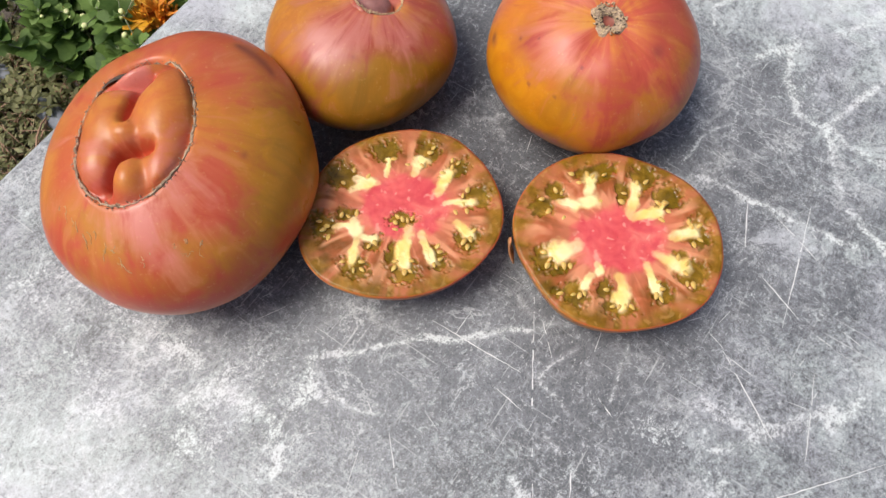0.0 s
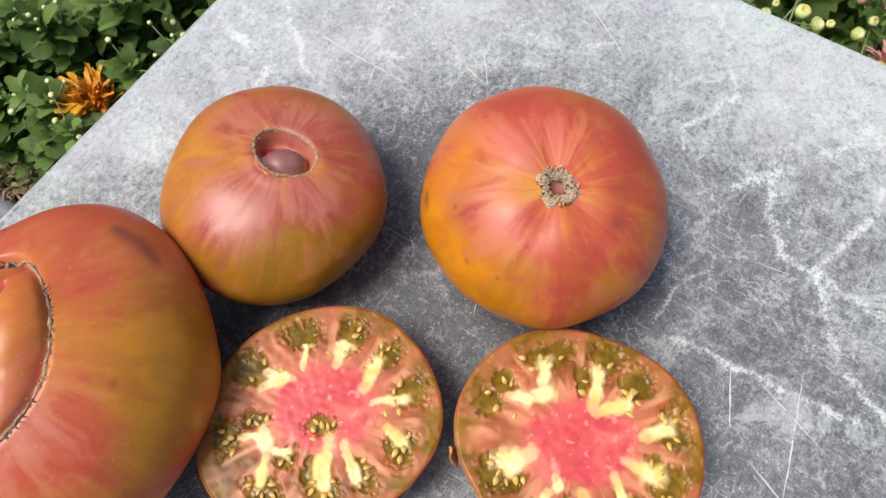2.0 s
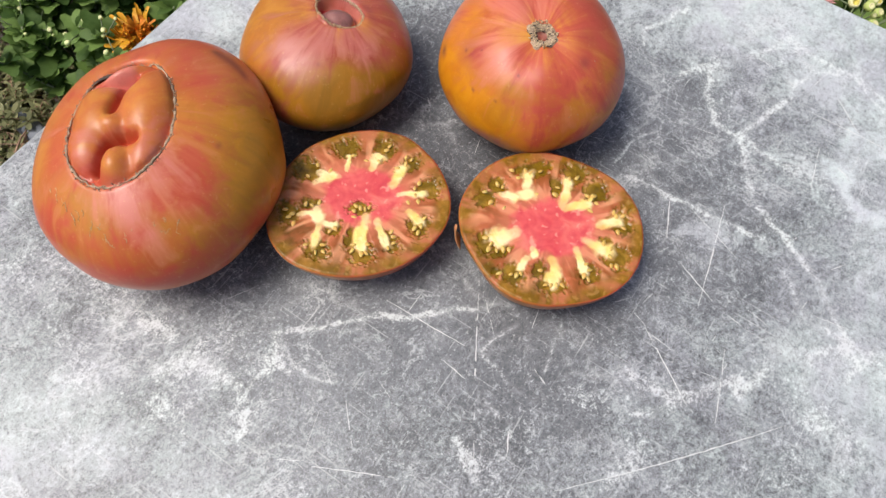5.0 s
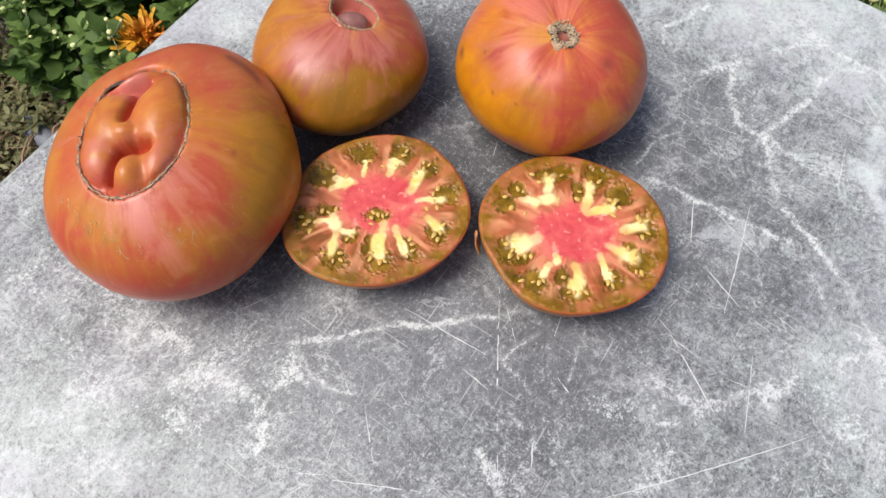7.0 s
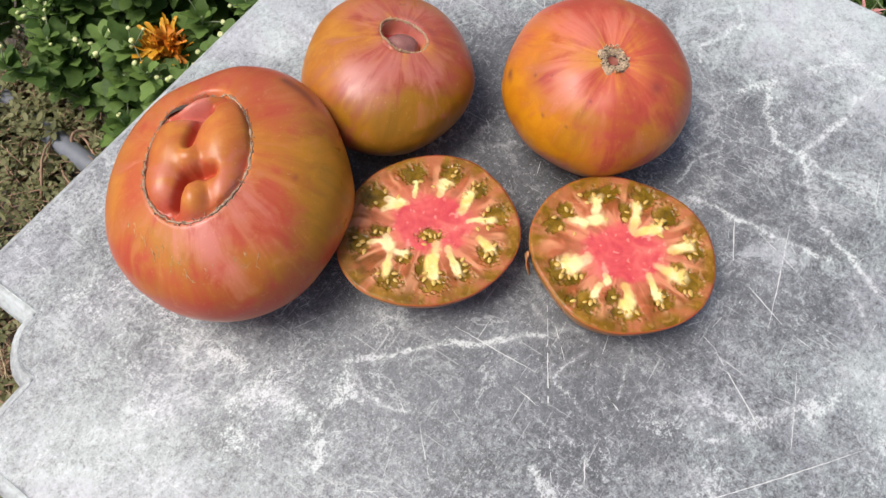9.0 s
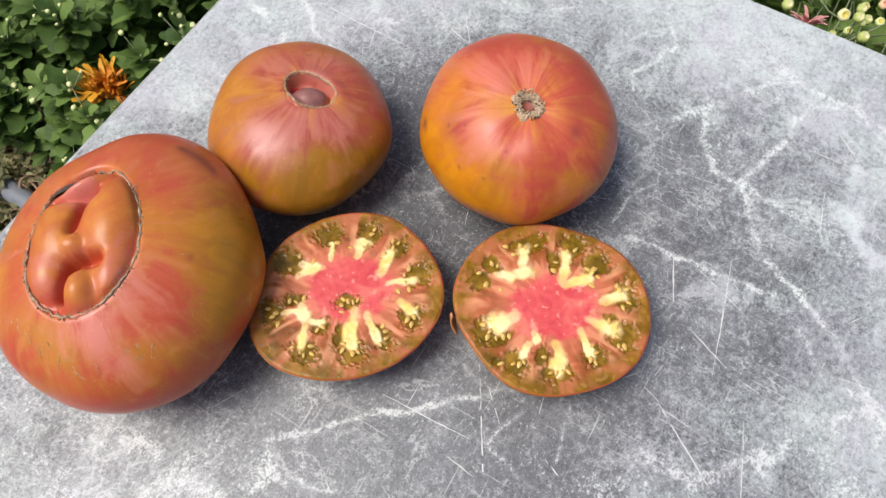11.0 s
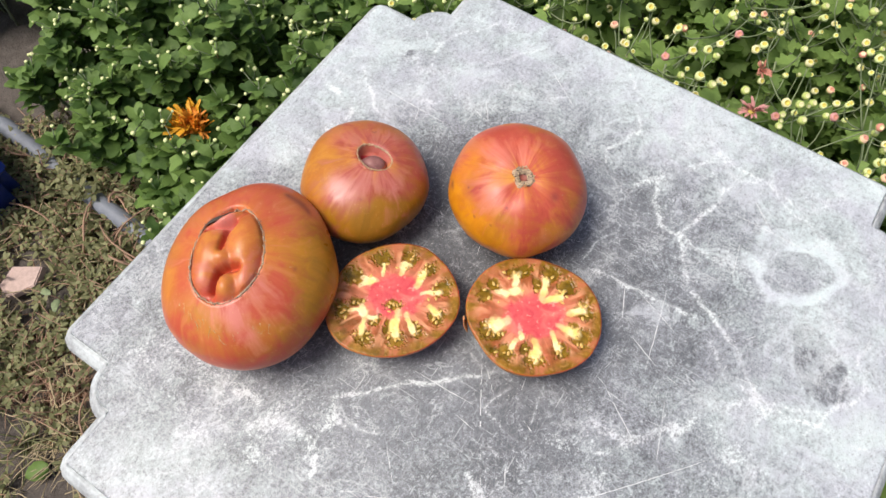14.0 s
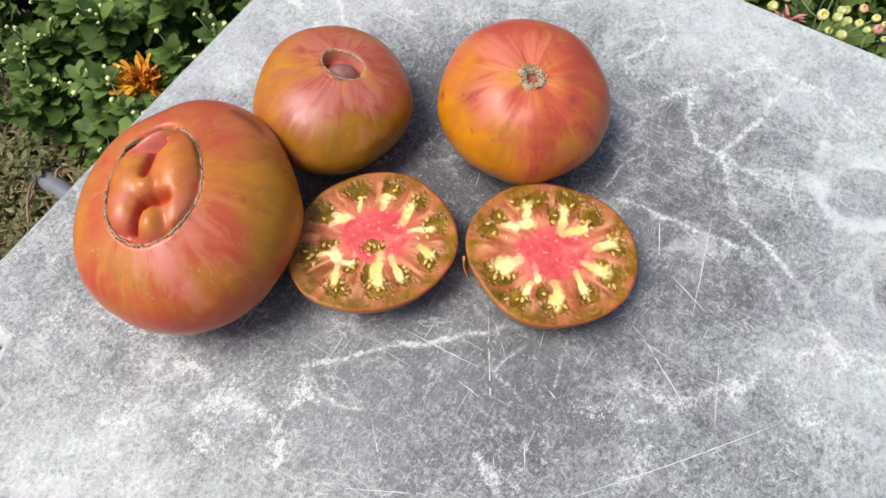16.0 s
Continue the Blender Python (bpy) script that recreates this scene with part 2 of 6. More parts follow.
def flesh_material():
    """Cut tomato flesh: pink core, cream strands, green gel pockets, tan-pink walls with pale rays, olive outer wall."""
    k = Mat("wet cut tomato flesh")
    p = k.obj()
    core, cream, gel, rim = k.attr("core"), k.attr("cream"), k.attr("gel"), k.attr("rim")
    polar = k.attr("polar", "Vector")
    st = k.noise(polar, 1.7, 3, 0.55, 0.8)
    fine = k.noise(p, 620.0, 5, 0.7)
    mid = k.noise(p, 170.0, 5, 0.65, 0.6)
    blob = k.noise(p, 85.0, 2, 0.5, 0.8)
    strip = k.noise(polar, 3.4, 1, 0.4, 0.25)
    wall = k.ramp(k.math("ADD", k.math("MULTIPLY", st, 0.5), k.math("MULTIPLY", blob, 0.5)), (0.34, (0.17, 0.066, 0.008)), (0.45, (0.32, 0.095, 0.026)), (0.54, (0.46, 0.130, 0.050)), (0.64, (0.62, 0.20, 0.098)))
    wall = k.mix(k.math("MULTIPLY", k.ramp(strip, (0.47, 0.0), (0.62, 1.0)), 0.85), wall, (0.74, 0.34, 0.175))
    outer = k.ramp(k.math("ADD", k.math("MULTIPLY", mid, 0.4), k.math("MULTIPLY", blob, 0.6)), (0.34, (0.125, 0.064, 0.002)), (0.5, (0.25, 0.122, 0.007)), (0.68, (0.42, 0.20, 0.028)))
    outer = k.mix(k.ramp(st, (0.42, 0.0), (0.60, 0.85)), outer, (0.52, 0.165, 0.080))
    dots = k.ramp(k.noise(p, 260.0, 1, 0.4, 0.5), (0.60, 0.0), (0.70, 0.6))
    outer = k.mix(k.math("MULTIPLY", dots, 0.6), outer, (0.56, 0.32, 0.10))
    col = k.mix(rim, wall, outer)
    gelc = k.ramp(k.math("ADD", k.math("MULTIPLY", mid, 0.6), k.math("MULTIPLY", st, 0.4)), (0.36, (0.075, 0.052, 0.003)), (0.50, (0.185, 0.115, 0.006)), (0.62, (0.36, 0.21, 0.020)))
    col = k.mix(k.math("MULTIPLY", gel, 0.92), col, gelc)
    col = k.mix(k.math("MULTIPLY", k.attr("blush"), 0.55), col, (0.76, 0.23, 0.145))
    corec = k.ramp(k.math("ADD", k.math("MULTIPLY", mid, 0.3), k.math("MULTIPLY", blob, 0.7)), (0.34, (0.62, 0.060, 0.078)), (0.52, (0.73, 0.118, 0.120)), (0.66, (0.79, 0.21, 0.17)))
    corec = k.mix(k.math("MULTIPLY", k.ramp(k.noise(p, 240.0, 1, 0.4, 0.4), (0.62, 0.0), (0.70, 1.0)), 0.5), corec, (0.90, 0.46, 0.36))
    col = k.mix(core, col, corec)
    creamc = k.mix(k.ramp(blob, (0.35, 0.0), (0.65, 1.0)), (0.93, 0.68, 0.21), (0.95, 0.83, 0.46))
    col = k.mix(cream, col, creamc)
    col = k.mix(k.attr("skin"), col, k.mix(k.ramp(st, (0.4, 0.0), (0.6, 1.0)), (0.50, 0.15, 0.03), (0.52, 0.07, 0.05)))
    k.bump(k.math("ADD", k.math("MULTIPLY", fine, 0.5), mid), 0.12, 0.0007)
    rough = k.mix(gel, k.mix(mid, (0.26, 0.26, 0.26), (0.44, 0.44, 0.44)), (0.14, 0.14, 0.14))
    return k.set(Base_Color=col, Roughness=rough, Specular_IOR_Level=0.3, Subsurface_Weight=0.2, Subsurface_Scale=0.004, Subsurface_Radius=(1.0, 0.5, 0.25))


def leaf_material(name, dark, light):
    """Matt leaf with a paler rib side; every leaf a little different."""
    k = Mat(name)
    island = k.node("ShaderNodeNewGeometry").outputs["Random Per Island"]
    who = k.node("ShaderNodeObjectInfo").outputs["Random"]
    rnd = k.math("FRACT", k.math("ADD", island, who))
    n = k.noise(k.obj(), 180.0, 4, 0.6)
    f = k.math("ADD", k.math("MULTIPLY", rnd, 0.65), k.math("MULTIPLY", n, 0.45))
    col = k.ramp(f, (0.15, dark), (0.9, light))
    k.bump(n, 0.3, 0.0008)
    k.set(Base_Color=col, Roughness=0.58, Specular_IOR_Level=0.3)
    # daylight shines through the thin blade
    through_ = k.node("ShaderNodeBsdfTranslucent", Color=k.mix(0.5, col, light))
    both = k.node("ShaderNodeMixShader", Fac=0.34)
    k.t.links.new(k.b.outputs[0], both.inputs[1])
    k.t.links.new(through_.outputs[0], both.inputs[2])
    k.t.links.new(both.outputs[0], k.t.nodes["Material Output"].inputs["Surface"])
    return k.m


def soil_material():
    k = Mat("dark garden soil")
    p = k.obj()
    a, b, c = k.noise(p, 3.0, 5), k.noise(p, 40.0, 7, 0.65), k.noise(p, 400.0, 4)
    f = k.math("ADD", k.math("MULTIPLY", a, 0.3), k.math("ADD", k.math("MULTIPLY", b, 0.4), k.math("MULTIPLY", c, 0.3)))
    col = k.ramp(f, (0.35, (0.068, 0.058, 0.051)), (0.52, (0.135, 0.115, 0.102)), (0.68, (0.23, 0.195, 0.17)))
    k.bump(k.math("ADD", b, k.math("MULTIPLY", c, 0.4)), 0.9, 0.006)
    return k.set(Base_Color=col, Roughness=0.9, Specular_IOR_Level=0.2)


STONE, RIM = stone_material(), rim_material()
SCRATCH = plain("scratched white", (0.72, 0.73, 0.73), 0.7, 0.2, 600)
CORK = plain("dry corky scar", (0.40, 0.29, 0.20), 0.9, 0.85, 1100, bump=0.8)
CORK_PALE = plain("pale dry cork", (0.60, 0.45, 0.28), 0.9, 0.6, 1100, bump=0.8)
DRYDARK = plain("dark dried tissue", (0.085, 0.065, 0.05), 0.95, 0.5, 700, bump=0.8)
CRACK = plain("tan crack", (0.56, 0.38, 0.20), 0.9, 0.4, 900)
SEED = plain("tomato seed", (0.74, 0.48, 0.13), 0.3, 0.2, 900, sss=0.15)
FLESH = flesh_material()
SKIN_L = skin_material("salmon skin", (0.59, 0.145, 0.068), (0.66, 0.205, 0.165), (0.62, 0.235, 0.042), (0.38, 0.190, 0.016), (0.50, 0.072, 0.038), 0.31)
SKIN_M = skin_material("dusky pink skin", (0.47, 0.125, 0.085), (0.53, 0.175, 0.145), (0.54, 0.225, 0.030), (0.265, 0.130, 0.005), (0.33, 0.058, 0.034), 0.33)
SKIN_R = skin_material("rosy red skin", (0.59, 0.120, 0.068), (0.66, 0.190, 0.135), (0.66, 0.255, 0.008), (0.40, 0.185, 0.008), (0.44, 0.060, 0.038), 0.35)
SKIN_CUT = skin_material("brown green skin", (0.48, 0.13, 0.04), (0.50, 0.10, 0.06), (0.46, 0.17, 0.02), (0.26, 0.15, 0.012), (0.42, 0.06, 0.03))
LEAF_A = leaf_material("fresh green leaf", (0.038, 0.088, 0.018), (0.225, 0.345, 0.090))
LEAF_B = leaf_material("mid green leaf", (0.072, 0.130, 0.026), (0.280, 0.410, 0.110))
WEED = leaf_material("dull weed leaf", (0.105, 0.118, 0.045), (0.380, 0.375, 0.190))
STEM_M = plain("grey green stem", (0.22, 0.26, 0.15), 0.7, 0.3, 200)
STEM_RED = plain("brown dry stem", (0.34, 0.21, 0.14), 0.8, 0.4, 200)
STRAW = plain("pale straw", (0.45, 0.36, 0.22), 0.8, 0.35, 200)
BUD_GREEN = plain("pale green bud", (0.50, 0.58, 0.18), 0.6, 0.25, 400)
BUD_LIME = plain("bright lime bud", (0.68, 0.76, 0.34), 0.6, 0.2, 400)
STEM_PALE = plain("pale green stalk", (0.22, 0.27, 0.14), 0.7, 0.3, 200)
BUD_PEACH = plain("peach petals", (0.84, 0.56, 0.36), 0.6, 0.2, 500)
BUD_CREAM = plain("cream petals", (0.80, 0.76, 0.42), 0.6, 0.15, 500)
BUD_YELLOW = plain("yellow bud eye", (0.66, 0.56, 0.12), 0.7, 0.3, 900)
BUD_PINK = plain("pink petals", (0.66, 0.28, 0.20), 0.6, 0.25, 500)
BUD_ROSE = plain("rose petals", (0.64, 0.30, 0.28), 0.6, 0.25, 500)
PETAL_ORANGE = plain("orange marigold petals", (0.66, 0.22, 0.010), 0.6, 0.3, 300)
PETAL_GOLD = plain("golden marigold petals", (0.70, 0.34, 0.012), 0.6, 0.25, 300)
SOIL = soil_material()
PIPE = plain("grey plastic pipe", (0.19, 0.205, 0.24), 0.55, 0.25, 60)
BLUE = plain("blue plastic", (0.010, 0.032, 0.22), 0.4, 0.2, 40)
SHARD = plain("pink stone", (0.52, 0.38, 0.33), 0.85, 0.2, 150, bump=0.6)


# ---- mesh helpers ----
def mesh_of(name, verts, faces, smooth=True):
    me = bpy.data.meshes.new(name)
    me.from_pydata([tuple(map(float, v)) for v in verts], [], [tuple(map(int, f)) for f in faces])
    me.update()
    if smooth:
        me.polygons.foreach_set("use_smooth", [True] * len(me.polygons))
    return me


def part(name, me, material, parent=None, label="", kind="", m=None):
    """Links a mesh, or a bmesh, as one object under a thing."""
    if isinstance(me, bmesh.types.BMesh):
        bm, me = me, bpy.data.meshes.new(name)
        bm.to_mesh(me)
        bm.free()
        me.polygons.foreach_set("use_smooth", [True] * len(me.polygons))
    if material is not None and not me.materials:
        for mt in material if isinstance(material, (list, tuple)) else [material]:
            me.materials.append(mt)
    ob = new(name, me)
    if m is not None:
        ob.matrix_basis = m
    ob.parent = parent
    return tagged(ob, label, kind=kind)


def thing(name, label, category, m=None, group="", kind=""):
    ob = new(name)
    ob.empty_display_size = 0.02
    if m is not None:
        ob.matrix_basis = m
    return tagged(ob, label, category, group, kind)


def put_attr(me, name, values):
    a = me.attributes.new(name, "FLOAT", "POINT")
    a.data.foreach_set("value", np.asarray(values, np.float32).ravel())


def put_vec(me, name, values):
    a = me.attributes.new(name, "FLOAT_VECTOR", "POINT")
    a.data.foreach_set("vector", np.asarray(values, np.float32).ravel())


def tube(points, radii, sides=6):
    """Verts and faces of a tapered tube along points."""
    pts = [Vector(p) for p in points]
    vs, fs = [], []
    up = Vector((0.31, 0.17, 0.93))
    for i, p in enumerate(pts):
        d = (pts[min(i + 1, len(pts) - 1)] - pts[max(i - 1, 0)]).normalized()
        a = d.cross(up)
        a = a.normalized() if a.length > 1e-4 else d.orthogonal().normalized()
        b = d.cross(a)
        r = float(radii[i] if hasattr(radii, "__len__") else radii)
        for j in range(sides):
            w = 2 * math.pi * j / sides
            vs.append(p + r * (math.cos(w) * a + math.sin(w) * b))
    n = len(pts)
    for i in range(n - 1):
        for j in range(sides):
            k = (j + 1) % sides
            fs.append((i * sides + j, i * sides + k, (i + 1) * sides + k, (i + 1) * sides + j))
    fs.append(tuple(range(sides))[::-1])
    fs.append(tuple((n - 1) * sides + j for j in range(sides)))
    return vs, fs


class Heap:
    """Gathers many small pieces into one mesh."""
    def __init__(self):
        self.v, self.f, self.n = [], [], 0

    def add(self, vs, fs):
        vs = np.asarray([tuple(v) for v in vs], float)
        self.v.append(vs)
        self.f += [tuple(i + self.n for i in f) for f in fs]
        self.n += len(vs)

    def mesh(self, name, smooth=True):
        return mesh_of(name, np.concatenate(self.v), self.f, smooth)


def wave(n, seed, lo=2, hi=9, power=1.0):
    """A smooth periodic random curve of n samples, about -1 to 1."""
    r = np.random.default_rng(seed)
    w = np.arange(n) * 2 * math.pi / n
    s = sum(r.normal() / k ** power * np.cos(k * w + r.uniform(0, 6.3)) for k in range(lo, hi))
    return s / max(1e-6, np.abs(s).max())


def field(x, y, scale, seed):
    """Cheap smooth 2D noise from rotated waves, about -1 to 1."""
    r = np.random.default_rng(seed)
    out = 0
    for _ in range(14):
        a, f, ph = r.uniform(0, 6.3), scale * r.uniform(0.5, 1.8), r.uniform(0, 6.3)
        out = out + np.sin((x * math.cos(a) + y * math.sin(a)) * f + ph + 1.3 * np.sin((y * math.cos(a) - x * math.sin(a)) * f * 0.7 + ph * 2))
    return out / 5.0


def grid_faces(rows, cols, closed=True):
    i = np.arange(rows - 1)[:, None]
    j = np.arange(cols if closed else cols - 1)[None, :]
    a, b = i * cols + j, i * cols + (j + 1) % cols
    return np.stack([a, b, b + cols, a + cols], -1).reshape(-1, 4)


# ---- ground ----
def ground_sheet():
    n = 121
    g = np.linspace(-1, 1, n)
    g = np.sign(g) * (np.abs(g) * 1.6 + np.maximum(np.abs(g) - 0.75, 0) ** 3 * 5200)
    x, y = np.meshgrid(g, g)
    x = x - 0.2
    y = y + 0.5
    near = np.exp(-((x + 0.2) ** 2 + (y - 0.5) ** 2) / 4)
    z = near * (0.006 * field(x, y, 14, 3) + 0.004 * field(x, y, 45, 4) + 0.003 * field(x, y, 110, 5))
    me = mesh_of("ground", np.stack([x, y, z], -1).reshape(-1, 3), grid_faces(n, n, False))
    return part("ground", me, SOIL, None, "dark bare garden soil round the table", kind="structure")


ground = ground_sheet()


# ---- the table ----
TABLE_TURN = 53.8
SIDE_U, SIDE_V, CUT, NOTCH, LOBE = 0.5738, 0.5818, 0.0735, 0.046, 0.0300
MID_X, MID_Y = 0.0734, 0.1666
TABLE = pose(MID_X, MID_Y, TOP, 0, 0, TABLE_TURN)      # local x along one side; local -y along the other


def table_outline(step=0.0022):
    """Outline of the top: straight sides, each corner cut back with two notches and a round lobe between."""
    pts = []
    hu, hv = SIDE_U / 2, SIDE_V / 2
    corner = [(CUT, 0.0), (CUT, NOTCH)]
    arc = [(CUT - LOBE * math.sin(a), CUT - LOBE * math.cos(a)) for a in np.linspace(0.42, math.pi / 2 - 0.42, 9)]
    corner = corner + arc + [(NOTCH, CUT), (0.0, CUT)]
    signs = [(-1, -1), (1, -1), (1, 1), (-1, 1)]
    for k, (sx, sy) in enumerate(signs):
        c = [(sx * (hu - a), sy * (hv - b)) for a, b in corner]
        pts += c if k in (1, 3) else c[::-1]
    pts = np.array(pts)
    # round the sharp points a little, then resample evenly
    area = np.sum(pts[:, 0] * np.roll(pts[:, 1], -1) - pts[:, 1] * np.roll(pts[:, 0], -1))
    if area < 0:
        pts = pts[::-1]
    out = []
    for i in range(len(pts)):
        a, b = pts[i], pts[(i + 1) % len(pts)]
        n = max(1, int(np.hypot(*(b - a)) / step))
        out += [a + (b - a) * q / n for q in range(n)]
    out = np.array(out)
    for _ in range(2):
        out = 0.25 * np.roll(out, 1, 0) + 0.5 * out + 0.25 * np.roll(out, -1, 0)
    return out


def offset_outline(o, d):
    t = np.roll(o, -1, 0) - np.roll(o, 1, 0)
    nrm = np.stack([t[:, 1], -t[:, 0]], -1)
    nrm /= np.linalg.norm(nrm, axis=1)[:, None] + 1e-9
    return o + nrm * d


VEINS = []


def vein(*points, width=4, strength=0.6):
    VEINS.append((points, width, strength))


# long pale veins worn into the top, in millimetres of the plan
vein((209, 282), (207, 265), (210, 244), (223, 233), (245, 206), width=6, strength=0.7)
vein((223, 233), (250, 253), (282, 277), (287, 283), width=8, strength=0.7)
vein((223, 233), (221, 208), (222, 190), width=4, strength=0.6)
vein((223, 179), (239, 146), (249, 129), (254, 94), (259, 78), width=5, strength=0.7)
vein((259, 78), (249, 65), width=6, strength=0.6)
vein((260, 81), (281, 67), width=6, strength=0.6)
vein((141, 204), (170, 185), (190, 175), (223, 158), width=6, strength=0.6)
vein((135, 212), (149, 228), (171, 234), width=3, strength=0.5)
vein((192, 283), (237, 294), (274, 311), width=13, strength=0.5)
vein((274, 311), (287, 283), (314, 277), (341, 229), width=4, strength=0.6)
vein((229, 134), (233, 108), (253, 94), (261, 75), width=9, strength=0.45)
vein((188, 64), (212, 79), (256, 87), width=10, strength=0.45)
vein((126, 53), (154, 56), (190, 73), width=7, strength=0.5)
vein((-72, 92), (-72, 107), (-64, 108), (-40, 106), width=6, strength=0.7)
vein((-40, 106), (-10, 111), (23, 113), (61, 118), width=6, strength=0.6)
vein((-64, 89), (-53, 80), (-38, 77), width=3, strength=0.9)
vein((-76, 90), (-64, 83), width=7, strength=0.8)
vein((-77, 84), (-88, 64), width=3, strength=0.6)
vein((-82, 58), (-84, 50), (-88, 46), width=4, strength=0.8)
vein((28, 42), (33, 32), (36, 19), width=5, strength=0.9)
vein((46, 60), (51, 52), width=3, strength=0.7)
vein((87, 106), (81, 77), width=3, strength=0.5)
vein((60, 104), (43, 88), width=3, strength=0.5)
vein((43, 88), (59, 69), (66, 64), width=4, strength=0.5)
vein((-26, 458), (-20, 478), (-4, 483), width=4, strength=0.5)
vein((14, 479), (13, 462), (28, 455), (48, 466), (84, 476), width=5, strength=0.6)
vein((28, 455), (21, 442), (14, 423), width=4, strength=0.5)
vein((68, 426), (99, 435), (125, 443), width=4, strength=0.55)
vein((-47, 404), (-37, 378), (-27, 362), width=5, strength=0.5)
vein((-10, 382), (9, 386), (19, 384), width=4, strength=0.7)
vein((-90, 410), (-77, 395), width=5, strength=0.6)
vein((89, 393), (119, 381), (140, 383), width=4, strength=0.5)
vein((208, 408), (214, 382), (204, 339), (177, 322), (171, 308), width=3, strength=0.8)
vein((105, 77), (124, 76), (146, 60), (174, 61), width=9, strength=0.45)
vein((-88, 414), (-60, 374), (-80, 359), width=8, strength=0.5)
vein((-122, 347), (-99, 330), width=5, strength=0.6)
vein((-49, 429), (-38, 375), width=6, strength=0.5)
vein((-88, 357), (-59, 338), (-27, 302), width=5, strength=0.6)
vein((251, 88), (299, 73), (327, 81), (351, 96), width=7, strength=0.55)
vein((269, 68), (299, 65), (306, 54), (329, 47), width=6, strength=0.5)
vein((353, 130), (314, 82), (282, 56), width=4, strength=0.6)
vein((-139, 85), (-112, 86), (-91, 74), width=10, strength=0.8)
vein((-151, 112), (-133, 102), width=8, strength=0.6)
vein((275, 313), (302, 289), (331, 260), width=6, strength=0.6)
CRUSTS = [(-122, 85, 18, 9), (-141, 107, 10, 8), (-133, 62, 16, 10), (-168, 134, 26, 18), (-180, 78, 9, 9), (105, 60, 16, 10), (63, 45, 15, 9), (97, 67, 14, 10), (31, 34, 3, 9), (227, 44, 17, 14), (216, 18, 22, 10), (237, 30, 11, 17)]
FILMS = [(193, 163, 26, 14), (56, 413, 34, 10), (45, 395, 13, 15), (3, 404, 12, 14), (98, 377, 13, 15), (-30, 452, 28, 14), (-212, 42, 28, 16), (-161, 39, 13, 10), (-236, 128, 13, 16), (295, 270, 26, 22), (240, 330, 22, 26), (-120, 330, 24, 12), (-90, 372, 20, 11), (120, 440, 26, 12), (330, 60, 22, 26)]
PALE_PATCHES = [(140, 45, 60, 0.40), (271, 315, 9, 1), (181, 166, 22, 0.45), (405, 262, 40, 0.5), (312, 33, 40, 0.25), (-112, 86, 16, 0.7), (-158, 42, 14, 0.7), (-178, 75, 16, 0.6), (-166, 110, 18, 0.4), (-219, 138, 25, 0.4), (-124, 58, 25, 0.4), (-212, 39, 25, 0.5), (124, 76, 10, 0.4), (203, 78, 18, 0.4), (240, 72, 25, 0.35), (59, 410, 22, 0.7), (5, 394, 18, 0.5), (-76, 487, 25, 0.4)]
DARK_PATCHES = [(-6, 443, 3, -2.5), (109, 71, 4, -1.2), (96, 45, 3, -1.2), (200, 133, 22, -0.25), (179, 239, 22, -0.2), (97, 46, 9, -0.5), (203, 56, 12, -0.5), (29, 130, 30, -0.4), (104, 112, 25, -0.4), (-23, 81, 25, -0.4), (-191, 113, 6, -0.6), (-122, 109, 10, -0.3), (19, 297, 30, -0.4), (179, 247, 25, -0.15), (61, 88, 25, -0.35), (143, 41, 20, -0.3)]
SCRATCHES = [(202, 181, 170, 109), (178, 181, 202, 143), (168, 186, 161, 158), (167, 141, 181, 117), (139, 102, 155, 57), (141, 98, 152, 88), (183, 88, 169, 46), (208, 44, 78, 14), (272, 251, 333, 207), (296, 261, 302, 232), (273, 221, 259, 190), (72, 80, 78, 71), (-10, 122, 35, 93), (-32, 65, -28, 40), (22, 85, 34, 74), (73, 79, 78, 70), (-49, 30, -5, 23), (-67, 34, -54, 33), (56, 45, 54, 32), (-43, 81, -40, 73), (-48, 415, 26, 357), (2, 377, -3, 361), (66, 383, 66, 358), (54, 372, 65, 358), (130, 422, 148, 372), (-63, 454, -61, 443)]


RING = (0.3150, 0.1960, 0.0450, 0.0400)      # the mark of a wet pot: middle and half sizes
DISC = (0.3140, 0.1900, 0.0285, 0.0180)
DAMP = (0.3105, 0.1105, 0.0205, 0.0325)


